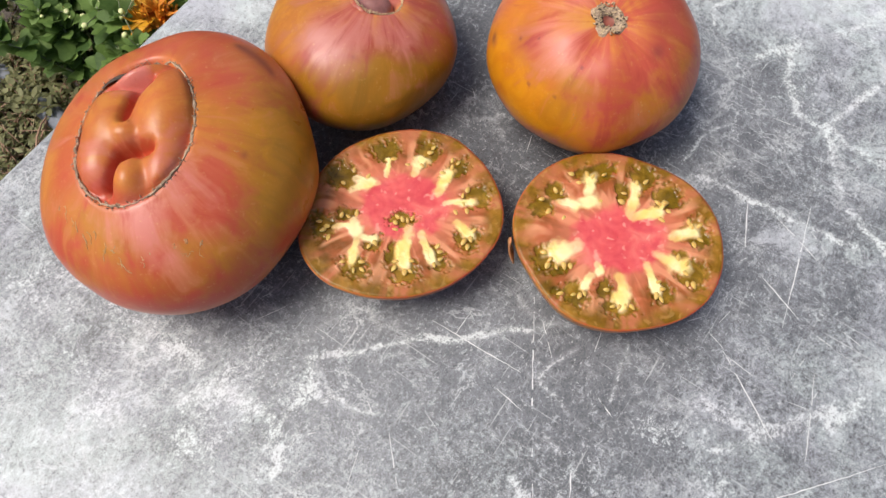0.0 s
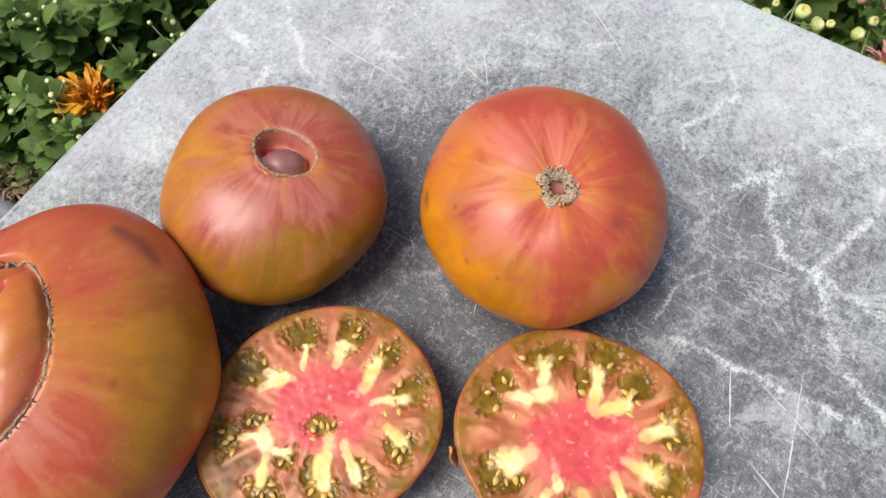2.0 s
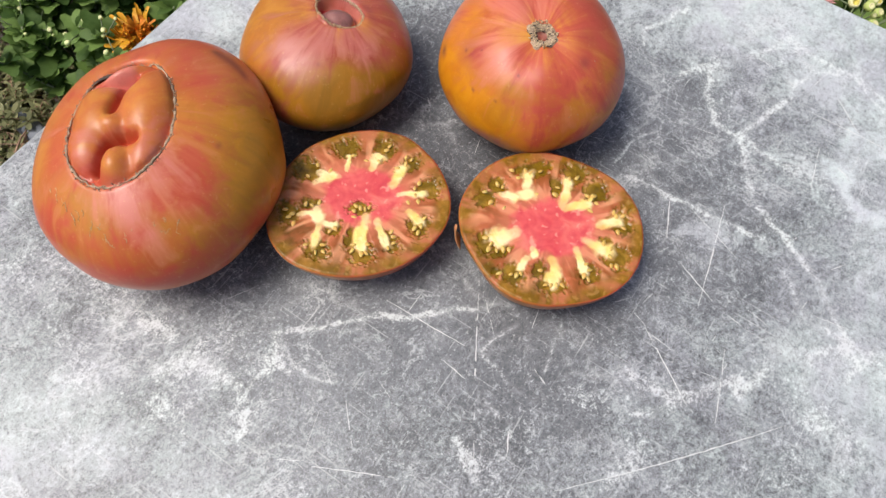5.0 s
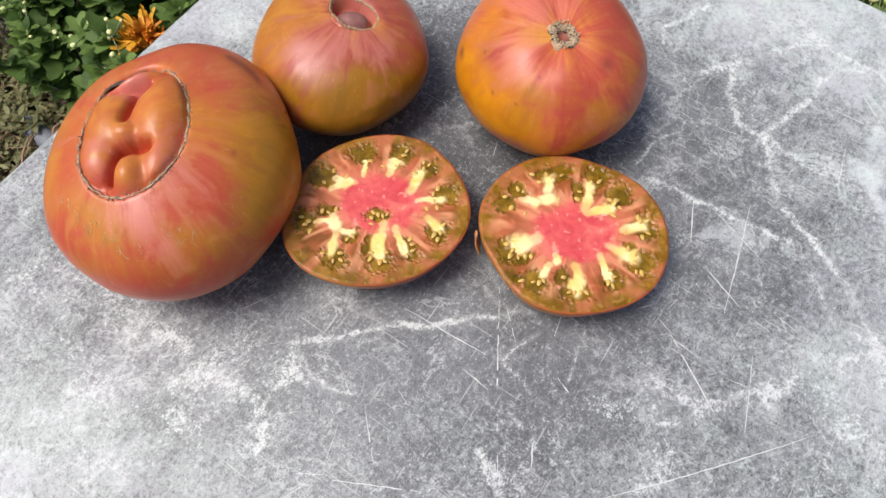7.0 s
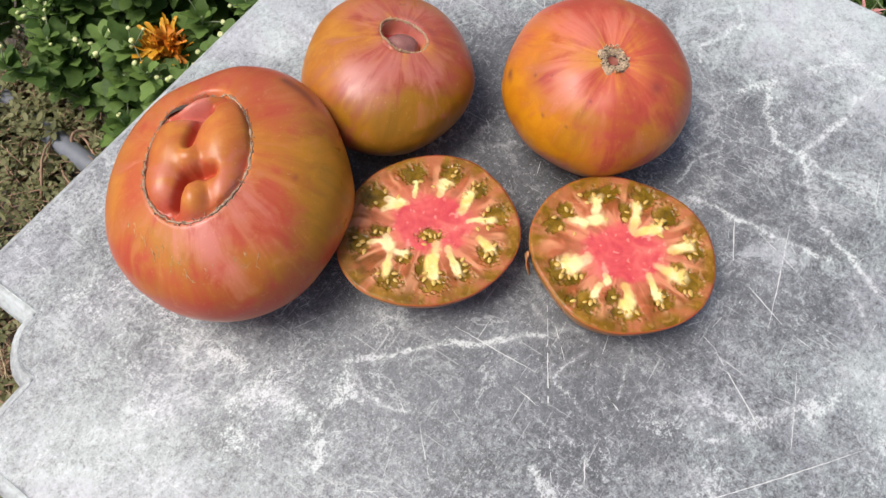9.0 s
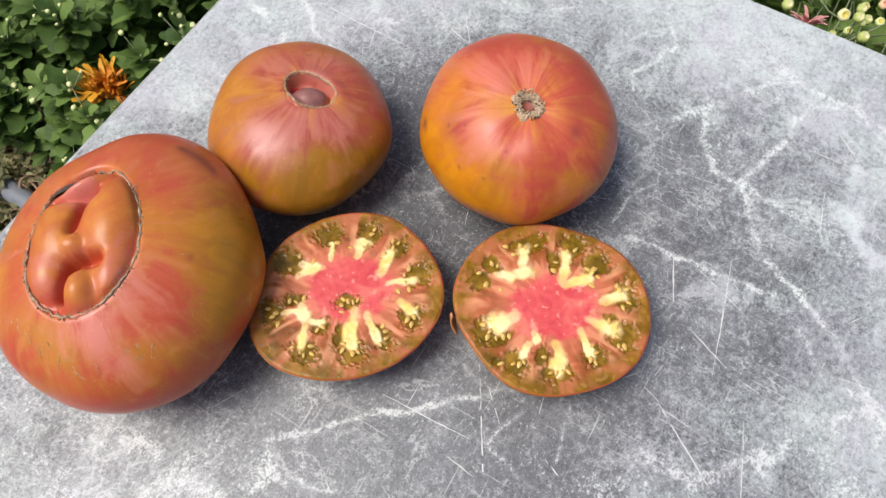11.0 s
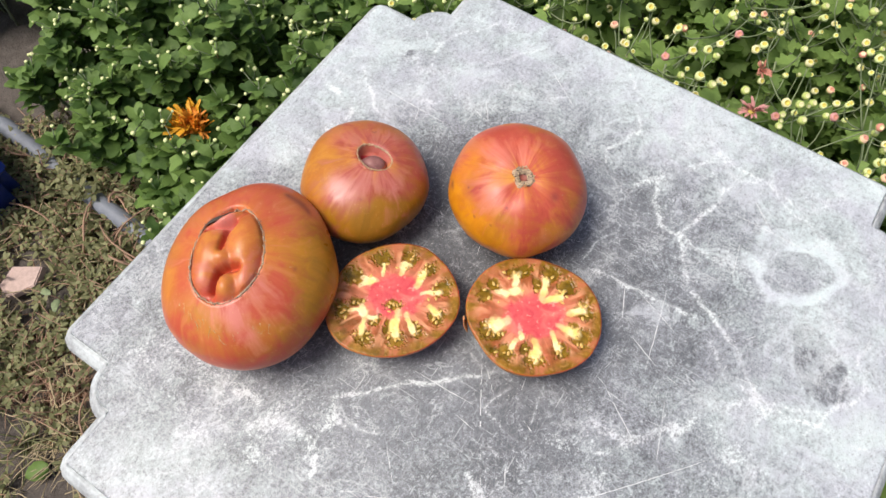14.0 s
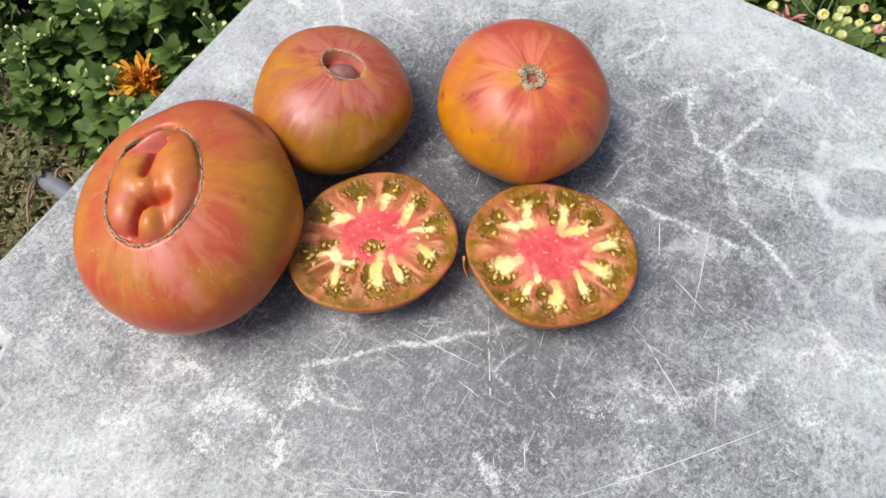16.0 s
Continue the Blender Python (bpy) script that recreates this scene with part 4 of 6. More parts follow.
def dark_slit(parent, surface):
    """Dried dark gap beside the scar's flap."""
    heap = Heap()
    vs = []
    n = 26
    for i in range(n):
        q = i / (n - 1)
        az = radians(84 + 52 * q)
        w = math.sin(math.pi * q) ** 0.7
        for k in (0.998, 0.998 - 0.15 * w):
            pos, nn = surface(oval(az) * k, az, 0.0016)
            vs.append(pos)
    heap.add(vs, [(2 * i, 2 * i + 1, 2 * i + 3, 2 * i + 2) for i in range(n - 1)])
    part("dried_gap", heap.mesh("dried_gap"), DRYDARK, parent, "dark dried gap at the scar")


dark_slit(big, big_at)


def growth_cracks(parent, surface, places, material, seed):
    """Small pale dry cracks in the skin."""
    r = random.Random(seed)
    for pol, az, length, count in places:
        for _ in range(count):
            heap = Heap()
            p0, a0, pts = pol + r.uniform(-0.05, 0.05), az + r.uniform(-0.09, 0.09), []
            for i in range(10):
                pts.append(surface(p0, a0, 0.00008)[0])
                p0 += r.uniform(-0.5, 0.8) * length * 0.7
                a0 += r.uniform(-0.7, 0.8) * length * 0.7
            heap.add(*tube(pts, [0.00005 + 0.00016 * r.random() for _ in range(10)], 4))
            part("growth_crack", heap.mesh("growth_crack"), material, parent, "small tan growth crack")


growth_cracks(big, big_at, ((0.90, 5.10, 0.045, 3), (0.93, 5.25, 0.04, 2), (0.78, 4.27, 0.04, 4), (0.83, 4.50, 0.035, 4), (0.71, 3.85, 0.035, 3), (0.76, 4.08, 0.035, 2), (0.86, 4.85, 0.02, 3), (0.74, 6.12, 0.015, 1), (0.95, 4.6, 0.03, 2)), CRACK, 8)


# the dusky one with an open stem hole
def hole(az):
    return 1.0 / math.sqrt((math.cos(az + 0.45) / 0.29) ** 2 + (math.sin(az + 0.45) / 0.215) ** 2) * (1 + 0.05 * math.cos(3 * az))


def dent_hole(P, A, s, t):
    ov = np.vectorize(hole)(A[0])[None, :] * np.ones_like(P)
    u = P / ov
    X, Y = P * np.cos(A) / 0.26, P * np.sin(A) / 0.26
    pit = -0.0080 / (1 + np.exp((u - 0.90) * 24))
    plug = 0.0090 * np.clip(1 - ((X + 0.02) / 0.88) ** 2 - ((Y + 0.24) / 0.62) ** 2, 0, 1) ** 0.5
    lip = 0.0008 * np.exp(-((u - 1.2) / 0.3) ** 2)
    sink = -0.004 * np.exp(-(P / 0.55) ** 2)
    return pit + plug + lip + sink


dusky, dusky_at = tomato("dusky_tomato", "dusky pink and olive tomato with an open corky stem hole", (-0.0462, 0.2784), (0.0534, 0.0568, 0.0345),
                         (0.215, 0.055, 0.975), ((5, 0.010, 1.2), (3, 0.012, 0.3), (7, 0.005, 2.0)), SKIN_M,
                         green=((0.34, -0.81, 0.40, 26, 0.95), (0.72, -0.69, 0.08, 28, 0.9), (-0.05, -0.91, 0.35, 22, 0.95), (-0.49, -0.67, 0.50, 14, 0.6), (0.28, -0.61, 0.75, 8, 0.5), (0.1, -0.9, -0.4, 40, 0.8), (0.95, -0.1, 0.0, 30, 0.5)),
                         warm=((-0.72, -0.02, 0.60, 24, 1.0), (-0.55, 0.13, 0.82, 15, 0.6), (-0.18, 0.01, 0.98, 9, 0.6), (-0.9, 0.1, 0.1, 45, 0.9), (0.2, 0.9, 0.2, 40, 0.5), (-0.6, -0.6, 0.2, 22, 0.6)),
                         red=((0.09, 0.12, 0.975, 5, 1.5), (-0.01, -0.57, 0.82, 9, 0.6), (0.70, 0.10, 0.71, 14, 0.6), (0.85, -0.29, 0.45, 18, 0.75), (0.3, 0.7, 0.6, 20, 0.4), (-0.3, -0.75, 0.6, 10, 0.4)),
                         rays=0.34, blush=((-0.27, -0.45, 0.85, 15, 0.8), (0.48, -0.40, 0.78, 15, 0.75), (0.40, 0.48, 0.78, 12, 0.5), (-0.19, 0.32, 0.93, 11, 0.45), (0.215, 0.055, 0.975, 11, 0.9), (0.31, 0.13, 0.94, 7, 1.5), (0.1, -0.35, 0.9, 12, 0.5)), seed=33, dent=dent_hole,
                         spots=((0.18, 0.54, 0.82, 0.7, 1.0), (0.21, 0.53, 0.82, 0.6, 1.0), (0.23, 0.55, 0.81, 0.6, 0.9), (0.0, -0.6, 0.8, 1.3, 0.35)), bare=0.24, flat=0.93, scar=hole)
fibre_ring(dusky, dusky_at, hole, 0.00025, CORK_PALE, 51, 130, "corky_ring", "tan corky ring round the stem hole", 420)


def pit_lining(parent, surface):
    """Moist flesh inside the stem hole: a mauve plug against a red hollow."""
    for nm, mt, shape, lab in (("plug", plain("mauve inner flesh", (0.29, 0.125, 0.112), 0.38, 0.35, 260, sss=0.1), (-0.005, -0.060, 0.225, 0.150), "greyish mauve flesh plug"),
                               ("hollow", plain("deep red hollow", (0.38, 0.024, 0.028), 0.3, 0.3, 300), (-0.135, 0.080, 0.100, 0.070), "deep red hollow")):
        cx, cy, rx, ry = shape
        vs, fs = [], []
        n, m = 7, 28
        for i in range(n):
            for j in range(m):
                a = 2 * math.pi * j / m
                x, y = cx + rx * i / (n - 1) * math.cos(a), cy + ry * i / (n - 1) * math.sin(a)
                vs.append(surface(math.hypot(x, y), math.atan2(y, x) % 6.28319, 0.0005 if i < n - 1 else -0.0004)[0])
        fs = [tuple(f) for f in grid_faces(n, m)]
        part(nm, mesh_of(nm, vs, fs), mt, parent, lab)


pit_lining(dusky, dusky_at)


# the rosy one with a small closed stem scar
def dent_rosy(P, A, s, t):
    return -0.0045 * np.exp(-(P / 0.30) ** 2) - 0.0028 * np.exp(-(P / 0.07) ** 2) + 0.0007 * np.cos(5 * A + 1) * np.exp(-((P - 0.35) / 0.25) ** 2)


rosy, rosy_at = tomato("rosy_tomato", "rosy red tomato with yellow rays and a small corky stem scar", (0.0805, 0.259), (0.0561, 0.0592, 0.0432),
                       (-0.006, -0.212, 0.977), ((5, 0.008, 2.2), (2, 0.010, 0.6), (8, 0.005, 0.4)), SKIN_R,
                       green=((-0.40, -0.85, 0.35, 13, 0.7), (-0.36, -0.66, 0.66, 8, 0.6), (0.63, -0.47, 0.62, 10, 0.6), (0.38, -0.74, 0.55, 12, 0.5), (-0.1, -0.85, -0.45, 34, 0.7), (0.7, -0.6, 0.1, 20, 0.5)),
                       warm=((-0.79, -0.60, 0.15, 24, 1.2), (-0.94, -0.25, 0.25, 18, 1.0), (-0.61, 0.22, 0.76, 12, 0.6), (-0.3, -0.9, 0.1, 22, 0.7), (-0.02, 0.88, 0.46, 14, 0.9), (0.52, 0.66, 0.53, 12, 0.5), (-0.006, -0.212, 0.977, 8, 0.8), (-0.95, 0.3, 0.0, 30, 0.8), (-0.62, -0.68, 0.4, 13, 0.6)),
                       red=((-0.24, 0.59, 0.77, 17, 0.7), (0.62, 0.14, 0.77, 18, 0.75), (-0.01, -0.65, 0.76, 11, 0.5), (0.43, -0.32, 0.84, 11, 0.6), (0.07, -0.85, 0.52, 13, 0.8), (0.3, 0.7, 0.5, 25, 0.5), (0.9, 0.1, 0.3, 26, 0.6)),
                       rays=0.36, blush=((-0.41, -0.37, 0.83, 14, 0.8), (-0.48, 0.25, 0.84, 12, 0.5), (0.12, 0.15, 0.97, 14, 0.4), (-0.25, 0.1, 0.95, 14, 0.5)), seed=35, dent=dent_rosy,
                       spots=((-0.95, -0.01, 0.31, 3.2, 0.9), (0.41, -0.47, 0.79, 4.0, 0.55), (-0.71, -0.25, 0.65, 11, 0.30), (-0.75, -0.21, 0.63, 0.8, 1.0), (-0.26, -0.59, 0.76, 0.7, 1.0), (-0.69, -0.57, 0.44, 1.0, 0.8), (-0.48, -0.73, 0.48, 0.8, 0.9), (-0.60, -0.28, 0.74, 0.6, 0.9), (0.43, -0.20, 0.86, 8, 0.22), (-0.26, -0.78, 0.57, 9, 0.16)), flat=0.94)


def stem_scar(parent, surface):
    """Lumpy corky star with a hollow middle."""
    n, m = 9, 44
    vs = []
    w, w2 = wave(m, 61, 2, 9, 0.6), wave(m, 62, 4, 20, 0.3)
    for i in range(n):
        q = i / (n - 1)
        for j in range(m):
            a = 2 * math.pi * j / m
            ro = 0.158 * (1 + 0.26 * w[j] + 0.08 * w2[j])
            pol = 0.045 + (ro - 0.045) * q
            lift = 0.0014 * math.sin(math.pi * min(1, q * 0.9 + 0.08)) + 0.0006 * w2[(j * 3 + i * 7) % m] - (0.0022 if i == 0 else 0) - (0.0006 if i == n - 1 else 0)
            vs.append(surface(pol, a, lift)[0])
    part("stem_scar", mesh_of("stem_scar", vs, [tuple(f) for f in grid_faces(n, m)]), CORK, parent, "tan corky stem scar")
    heap, dark, r = Heap(), Heap(), random.Random(4)
    for i in range(150):
        a, p0 = r.uniform(0, 6.283), r.uniform(0.06, 0.155)
        q, nn = surface(p0, a, 0.0008)
        e = Vector(q) + Vector(nn) * 0.001 + Vector((r.uniform(-1, 1), r.uniform(-1, 1), 0)) * 0.0014
        (dark if i % 4 == 0 else heap).add(*tube([q, e], [0.0005, 0.0002], 4))
    part("corky_crust", heap.mesh("corky_crust"), CORK_PALE, parent, kind="stuff")
    part("dark_crust", dark.mesh("dark_crust"), DRYDARK, parent, "dark dried crumbs", kind="stuff")
    vs = [surface(0.070, 2 * math.pi * j / 20, 0.0004)[0] for j in range(20)] + [surface(0.004, 0, 0.0002)[0]]
    part("scar_hollow", mesh_of("scar_hollow", vs, [(j, (j + 1) % 20, 20) for j in range(20)]), plain("red hollow", (0.27, 0.075, 0.050), 0.5, 0.3, 400), parent, "reddish hollow")


stem_scar(rosy, rosy_at)
growth_cracks(rosy, rosy_at, ((1.0, 4.3, 0.01, 2), (0.95, 5.1, 0.01, 2), (0.6, 5.9, 0.01, 1)), CORK, 18)


# ---- halved tomatoes, cut side up ----
def seg_dist(x, y, ax, ay, bx, by):
    q = np.clip(((x - ax) * (bx - ax) + (y - ay) * (by - ay)) / ((bx - ax) ** 2 + (by - ay) ** 2), 0, 1)
    return np.hypot(x - ax - q * (bx - ax), y - ay - q * (by - ay)), q


def step(x, lo, hi):
    q = np.clip((x - lo) / (hi - lo), 0, 1)
    return q * q * (3 - 2 * q)


def half_tomato(label, centre, harmonics, core, strands, pockets, seeds, height, seed, bulge):
    """A thick cut end of a tomato. All inner sizes in millimetres from its middle."""
    t = thing("halved_tomato", label, "tomato half", pose(centre[0], centre[1], TOP), "halved tomatoes")
    cols, rows = 560, 120
    az = np.arange(cols) * 2 * math.pi / cols
    R = np.full(cols, harmonics[0])
    for i in range(1, 6):
        R = R + harmonics[2 * i - 1] * np.cos(i * az) + harmonics[2 * i] * np.sin(i * az)
    R = R + 0.25 * wave(cols, seed, 5, 16, 0.8)
    f = np.linspace(0.004, 1, rows)
    x, y = f[:, None] * R * np.cos(az), f[:, None] * R * np.sin(az)
    xw = x + 0.55 * field(x, y, 0.30, seed + 1) + 0.42 * field(x, y, 1.0, seed + 2) + 0.16 * field(x, y, 3.0, seed + 12)
    yw = y + 0.55 * field(x, y, 0.30, seed + 3) + 0.42 * field(x, y, 1.0, seed + 4) + 0.16 * field(x, y, 3.0, seed + 14)
    cx, cy, crx, cry = core
    ce = np.hypot((xw - cx) / crx, (yw - cy) / cry)
    core_m = 1 - step(ce + 0.10 * field(x, y, 0.5, seed + 16), 0.78, 1.12)
    cream = np.zeros_like(x)
    for ax, ay, bx, by, w in strands:
        d, q = seg_dist(xw, yw, ax, ay, bx, by)
        flare = (0.66 + 0.42 * q) * (1 + 0.30 * field(x, y, 0.45, seed + int(w * 10)))
        cream = np.maximum(cream, (1 - step(d, w * 0.28 * flare, w * 0.70 * flare)) * (0.6 + 0.4 * step(q, 0.0, 0.5)))
    gel = np.zeros_like(x)
    edge = np.zeros_like(x)
    for px, py, rx, ry in pockets:
        # pockets point away from the middle
        a = math.atan2(py - cy * 0.5, px - cx * 0.5)
        dx, dy = xw - px, yw - py
        ra, rt = rx * 1.26, ry * 1.24
        lu, lv = dx * math.cos(a) + dy * math.sin(a), -dx * math.sin(a) + dy * math.cos(a)
        e = np.hypot(lu / ra, lv / (rt * np.clip(1 + 0.35 * lu / ra, 0.3, 2))) + 0.07 * field(x, y, 0.9, seed + 9)
        gel = np.maximum(gel, 1 - step(e + 0.22 * field(x, y, 1.5, seed + 17), 0.66, 1.16))
        fringe = 0.5 + 0.5 * np.cos(9 * np.arctan2(lv, lu + 0.4 * ra) + px)
        gel = np.maximum(gel, (1 - step(e, 1.0, 1.32)) * fringe * 0.4)
        edge = np.maximum(edge, np.exp(-((e - 1.02) / 0.09) ** 2))
    gel = gel * (1 - 0.8 * cream)
    core_m = core_m * (1 - gel)
    near_core = (1 - step(ce, 0.9, 1.7)) * (1 - gel)
    rim = step(f[:, None] * np.ones_like(x) + 0.03 * field(x, y, 0.4, seed + 6), 0.76, 0.93)
    skin = step(f[:, None] * np.ones_like(x), 0.982, 0.992)
    z = -0.0012 * gel + 0.00025 * cream + 0.00022 * edge * (1 - cream) + 0.00009 * field(x, y, 0.8, seed + 8) - 0.0008 * step(f[:, None] * np.ones_like(x), 0.97, 1.0)
    z = z + height
    v = np.stack([x / 1000, y / 1000, z], -1).reshape(-1, 3)
    v = np.concatenate([v, [[0, 0, height]]])
    faces = [tuple(q) for q in grid_faces(rows, cols)] + [(rows * cols, j, (j + 1) % cols) for j in range(cols)]
    me = mesh_of("cut_face", v, faces)
    if me.polygons[100].normal.z < 0:
        me.flip_normals()
    add = lambda q: np.concatenate([q.ravel(), [q.ravel()[0]]])
    for nm, q in (("core", core_m), ("cream", cream), ("gel", gel), ("rim", rim), ("skin", skin), ("blush", near_core)):
        put_attr(me, nm, add(q))
    A = np.broadcast_to(az, x.shape)
    F = np.broadcast_to(f[:, None], x.shape)
    pv = np.stack([np.cos(A) * 1.9, np.sin(A) * 1.9, F * 0.8], -1).reshape(-1, 3)
    put_vec(me, "polar", np.concatenate([pv, pv[:1]]))
    part("cut_face", me, FLESH, t, "wet cut face with pink core, cream strands and green gel")
    # the skin curves in below the cut to a rounded base
    prof = [(0.992, 0.9985), (0.999, 0.975), (0.992, 0.88), (0.968, 0.72), (0.925, 0.52), (0.85, 0.29), (0.75, 0.11), (0.60, 0.02), (0.45, 0.0), (0.02, 0.0)]
    swell = bulge * np.clip(0.5 + 0.7 * np.cos(az + 2.0), 0, 1)        # one side of the skin stands out below the cut
    vs = np.concatenate([np.stack([(k + swell * math.sin(math.pi * min(1, q * 1.05))) * R * np.cos(az) / 1000, (k + swell * math.sin(math.pi * min(1, q * 1.05))) * R * np.sin(az) / 1000, np.full(cols, max(0.0, q * height - (0.0005 if i == 0 else 0)))], -1) for i, (k, q) in enumerate(prof)])
    me = mesh_of("skin", vs, [tuple(q)[::-1] for q in grid_faces(len(prof), cols)])
    PP = np.repeat(np.linspace(0.3, 1, len(prof)), cols)
    AA = np.tile(az, len(prof))
    put_vec(me, "polar", np.stack([np.cos(AA), np.sin(AA), PP], -1))
    put_attr(me, "green", 0.25 + 0.45 * np.cos(AA - 3.0))
    put_attr(me, "warm", 0.4 + 0.3 * np.cos(AA + 1.4))
    put_attr(me, "red", 0.55 - 0.5 * np.cos(AA - 3.0))
    for nm in ("rays", "blush", "spots"):
        put_attr(me, nm, np.zeros(len(vs)))
    part("skin", me, SKIN_CUT, t, "thin orange-green skin")
    # seeds lie in the gel, fanned out from the strands
    r = random.Random(seed)
    for qx, qy in seeds:
        best = min(strands, key=lambda q: float(seg_dist(np.array(qx), np.array(qy), *q[:4])[0]))
        d, q = seg_dist(np.array(qx), np.array(qy), *best[:4])
        way = math.atan2(qy - best[1] - q * (best[3] - best[1]), qx - best[0] - q * (best[2] - best[0])) + r.uniform(-0.35, 0.35)
        k = r.uniform(0.75, 1.12)
        part("seed", SEED_MESH, None, t, m=pose(qx / 1000, qy / 1000, height - 0.0001, r.uniform(-14, 14), r.uniform(-14, 14), math.degrees(way)) @ Matrix.Diagonal((k, k * r.uniform(0.75, 1.1), k, 1)))
    return t


def seed_shape():
    vs, fs = [], []
    n, m = 5, 9
    for i in range(n):
        p = math.pi * (0.04 + 0.92 * i / (n - 1))
        for j in range(m):
            a = 2 * math.pi * j / m
            x = -math.cos(p) * 0.0019
            w = math.sin(p) * (0.00125 - 0.00035 * (-math.cos(p)))
            vs.append((x, w * math.cos(a), 0.55 * w * math.sin(a)))
    fs = [tuple(q) for q in grid_faces(n, m)] + [tuple(range(m))[::-1], tuple((n - 1) * m + j for j in range(m))]
    me = mesh_of("seed", vs, fs)
    me.materials.append(SEED)
    return me


SEED_MESH = seed_shape()
STRANDS_A = [(-7.7, 19.7, -6, 29.5, 3.6), (6.8, 21.6, 11.4, 29.9, 5.8), (18.8, 9.7, 25.4, 20.5, 6.5), (22.7, 3.4, 35.7, 3.9, 4.1), (27.8, -7.6, 34.1, -13.9, 5.8), (4.2, -10.1, 0.8, -27.7, 7.7),
             (9.9, -14.3, 15.7, -27.4, 5.2), (-24.1, -4.4, -23.1, -9.7, 6.5), (-33.4, -7.8, -21.9, -8.5, 3.6), (-21.7, -12.4, -14, -15.4, 4.5), (-22.8, -14.9, -24.1, -26.2, 4.5), (-25.7, 13.1, -15.4, 16.7, 6.5),
             (-23.5, 19.9, -15.4, 15.3, 4.5)]
POCKETS_A = [(-7.5, 34.4, 6, 6.8), (14, 32.6, 7.5, 5), (28.1, 22.5, 7.8, 3.9), (38.4, 6.5, 6.6, 5.6), (33, -16.3, 5.8, 6.2), (1.6, -31.9, 6.6, 6.2), (-4.6, -23.6, 5.5, 3),
             (17.6, -25.8, 6.6, 3.8), (-22, -29.5, 5.3, 6.8), (-39, -6.1, 5.5, 6.8), (-27.5, -0.9, 5.6, 3.4), (-14, -16.7, 4.6, 3.8), (-29.6, 20.5, 7.6, 7), (0.8, -4.3, 3.6, 6.4)]
SEEDS_A = [(-3.3, 30.1), (3.7, 26.4), (15.8, 33.3), (17.4, 36.1), (11, 25.6), (21.8, 21), (26.8, 24), (30.1, 26.6), (27.1, 28.2), (31.8, 7.6), (34.5, 10.9), (32, 2.8),
           (33.6, -1.3), (27.8, -1.7), (34.9, -16.8), (33.1, -20.9), (31.2, -18.2), (36.7, -12.1), (-2.9, -6.4), (-1.8, -3.2), (0.8, -4.7), (3.4, -5.5), (6, -4.3), (-2.8, -10.3),
           (-3.5, -31.2), (-2.9, -27.5), (1.8, -33.3), (5.1, -27.4), (4.6, -32.9), (18.2, -20), (19.4, -23.2), (16.3, -29.9), (19.5, -27), (-29, -26.9), (-19.4, -27.3), (-19.2, -31.4),
           (-23.4, -31.8), (-41.5, -4.7), (-37.4, -7.5), (-39.3, -9.4), (-36.4, -13.7), (-30, -1.4), (-26.7, -2.3), (-22.4, -0.6), (-16.1, -19.1), (-12.9, -17.4), (-24.3, 24.2), (-16.9, 20.2),
           (-29.8, 16.8)]
STRANDS_B = [(-17.7, 18, -11.6, 20.3, 7.7), (-26.7, 20.6, -19, 18.1, 5.2), (-13.4, 21.8, -9.7, 32.7, 6.5), (7.9, 12.4, 12.4, 27.2, 6.5), (9, 10.9, 21.1, 12.9, 7.1), (21.1, 12.9, 26.4, 18, 3.2),
             (28.2, -0.8, 37.7, 1.9, 7.1), (19.1, -10.6, 29.5, -16.9, 7.7), (12.1, -15.2, 15.4, -27.7, 5.2), (-2, -21.8, -1.4, -32.7, 7.7), (-11.9, -15, -10.9, -17.5, 4.5), (-15.5, -19.7, -19.2, -25.6, 4.5),
             (-22.3, -4.2, -30.2, -7.5, 10.3)]
POCKETS_B = [(-6.6, 36.1, 4.6, 10.5), (-28.9, 26.2, 5, 5), (-36.1, 17.9, 5.6, 5.4), (16.6, 31.9, 7.4, 6), (27.2, 20.7, 7, 6.4), (5, 24.1, 5.6, 3.2), (39.5, 1.1, 6.2, 7.4),
             (33.6, -20.1, 7, 6.6), (29.2, -11.2, 3.6, 3.2), (17.4, -28.5, 6.4, 5), (-3.4, -35.1, 5.4, 7.2), (-9.3, -26.2, 4.8, 3.2), (-23.2, -28.6, 6, 6), (-36.2, -9.9, 6, 6.4),
             (-28.8, -14.7, 5.6, 2.8), (-31.9, -27.9, 2.6, 2.4)]
SEEDS_B = [(-19.8, 36.2), (-11.7, 36), (-8.9, 34.1), (-16.5, 31), (-2.8, 35.1), (-36.4, 22.1), (-33.4, 15.1), (-28.8, 26.9), (-25.7, 25.3), (-26.1, 11.1), (-6.6, 20), (6, 24.1),
           (4.1, 19.4), (13.4, 29.6), (18.1, 30.3), (22.5, 18.3), (26.4, 18), (27.4, 13.2), (23.1, 8.7), (36.6, 7.2), (37.5, 4.5), (41.8, 4.9), (37.2, -5.3), (40.8, -2.9),
           (28.4, -11.8), (32.3, -15.2), (30.9, -20.1), (30.7, -25.6), (33.7, -26.4), (17.1, -24.2), (18.5, -27.9), (14.9, -31.3), (17.1, -33.3), (-6.7, -36), (-3.6, -36.2), (-0.6, -36.3),
           (2.5, -36.5), (-8.8, -27.5), (-25.1, -29.5), (-22.1, -30.2), (-19.5, -29.2), (-31.5, -28.7), (-37.7, -7.1), (-34.8, -11), (-36.3, -14.1), (-32, -15), (-28.2, -14.6), (-25.1, -14.8)]
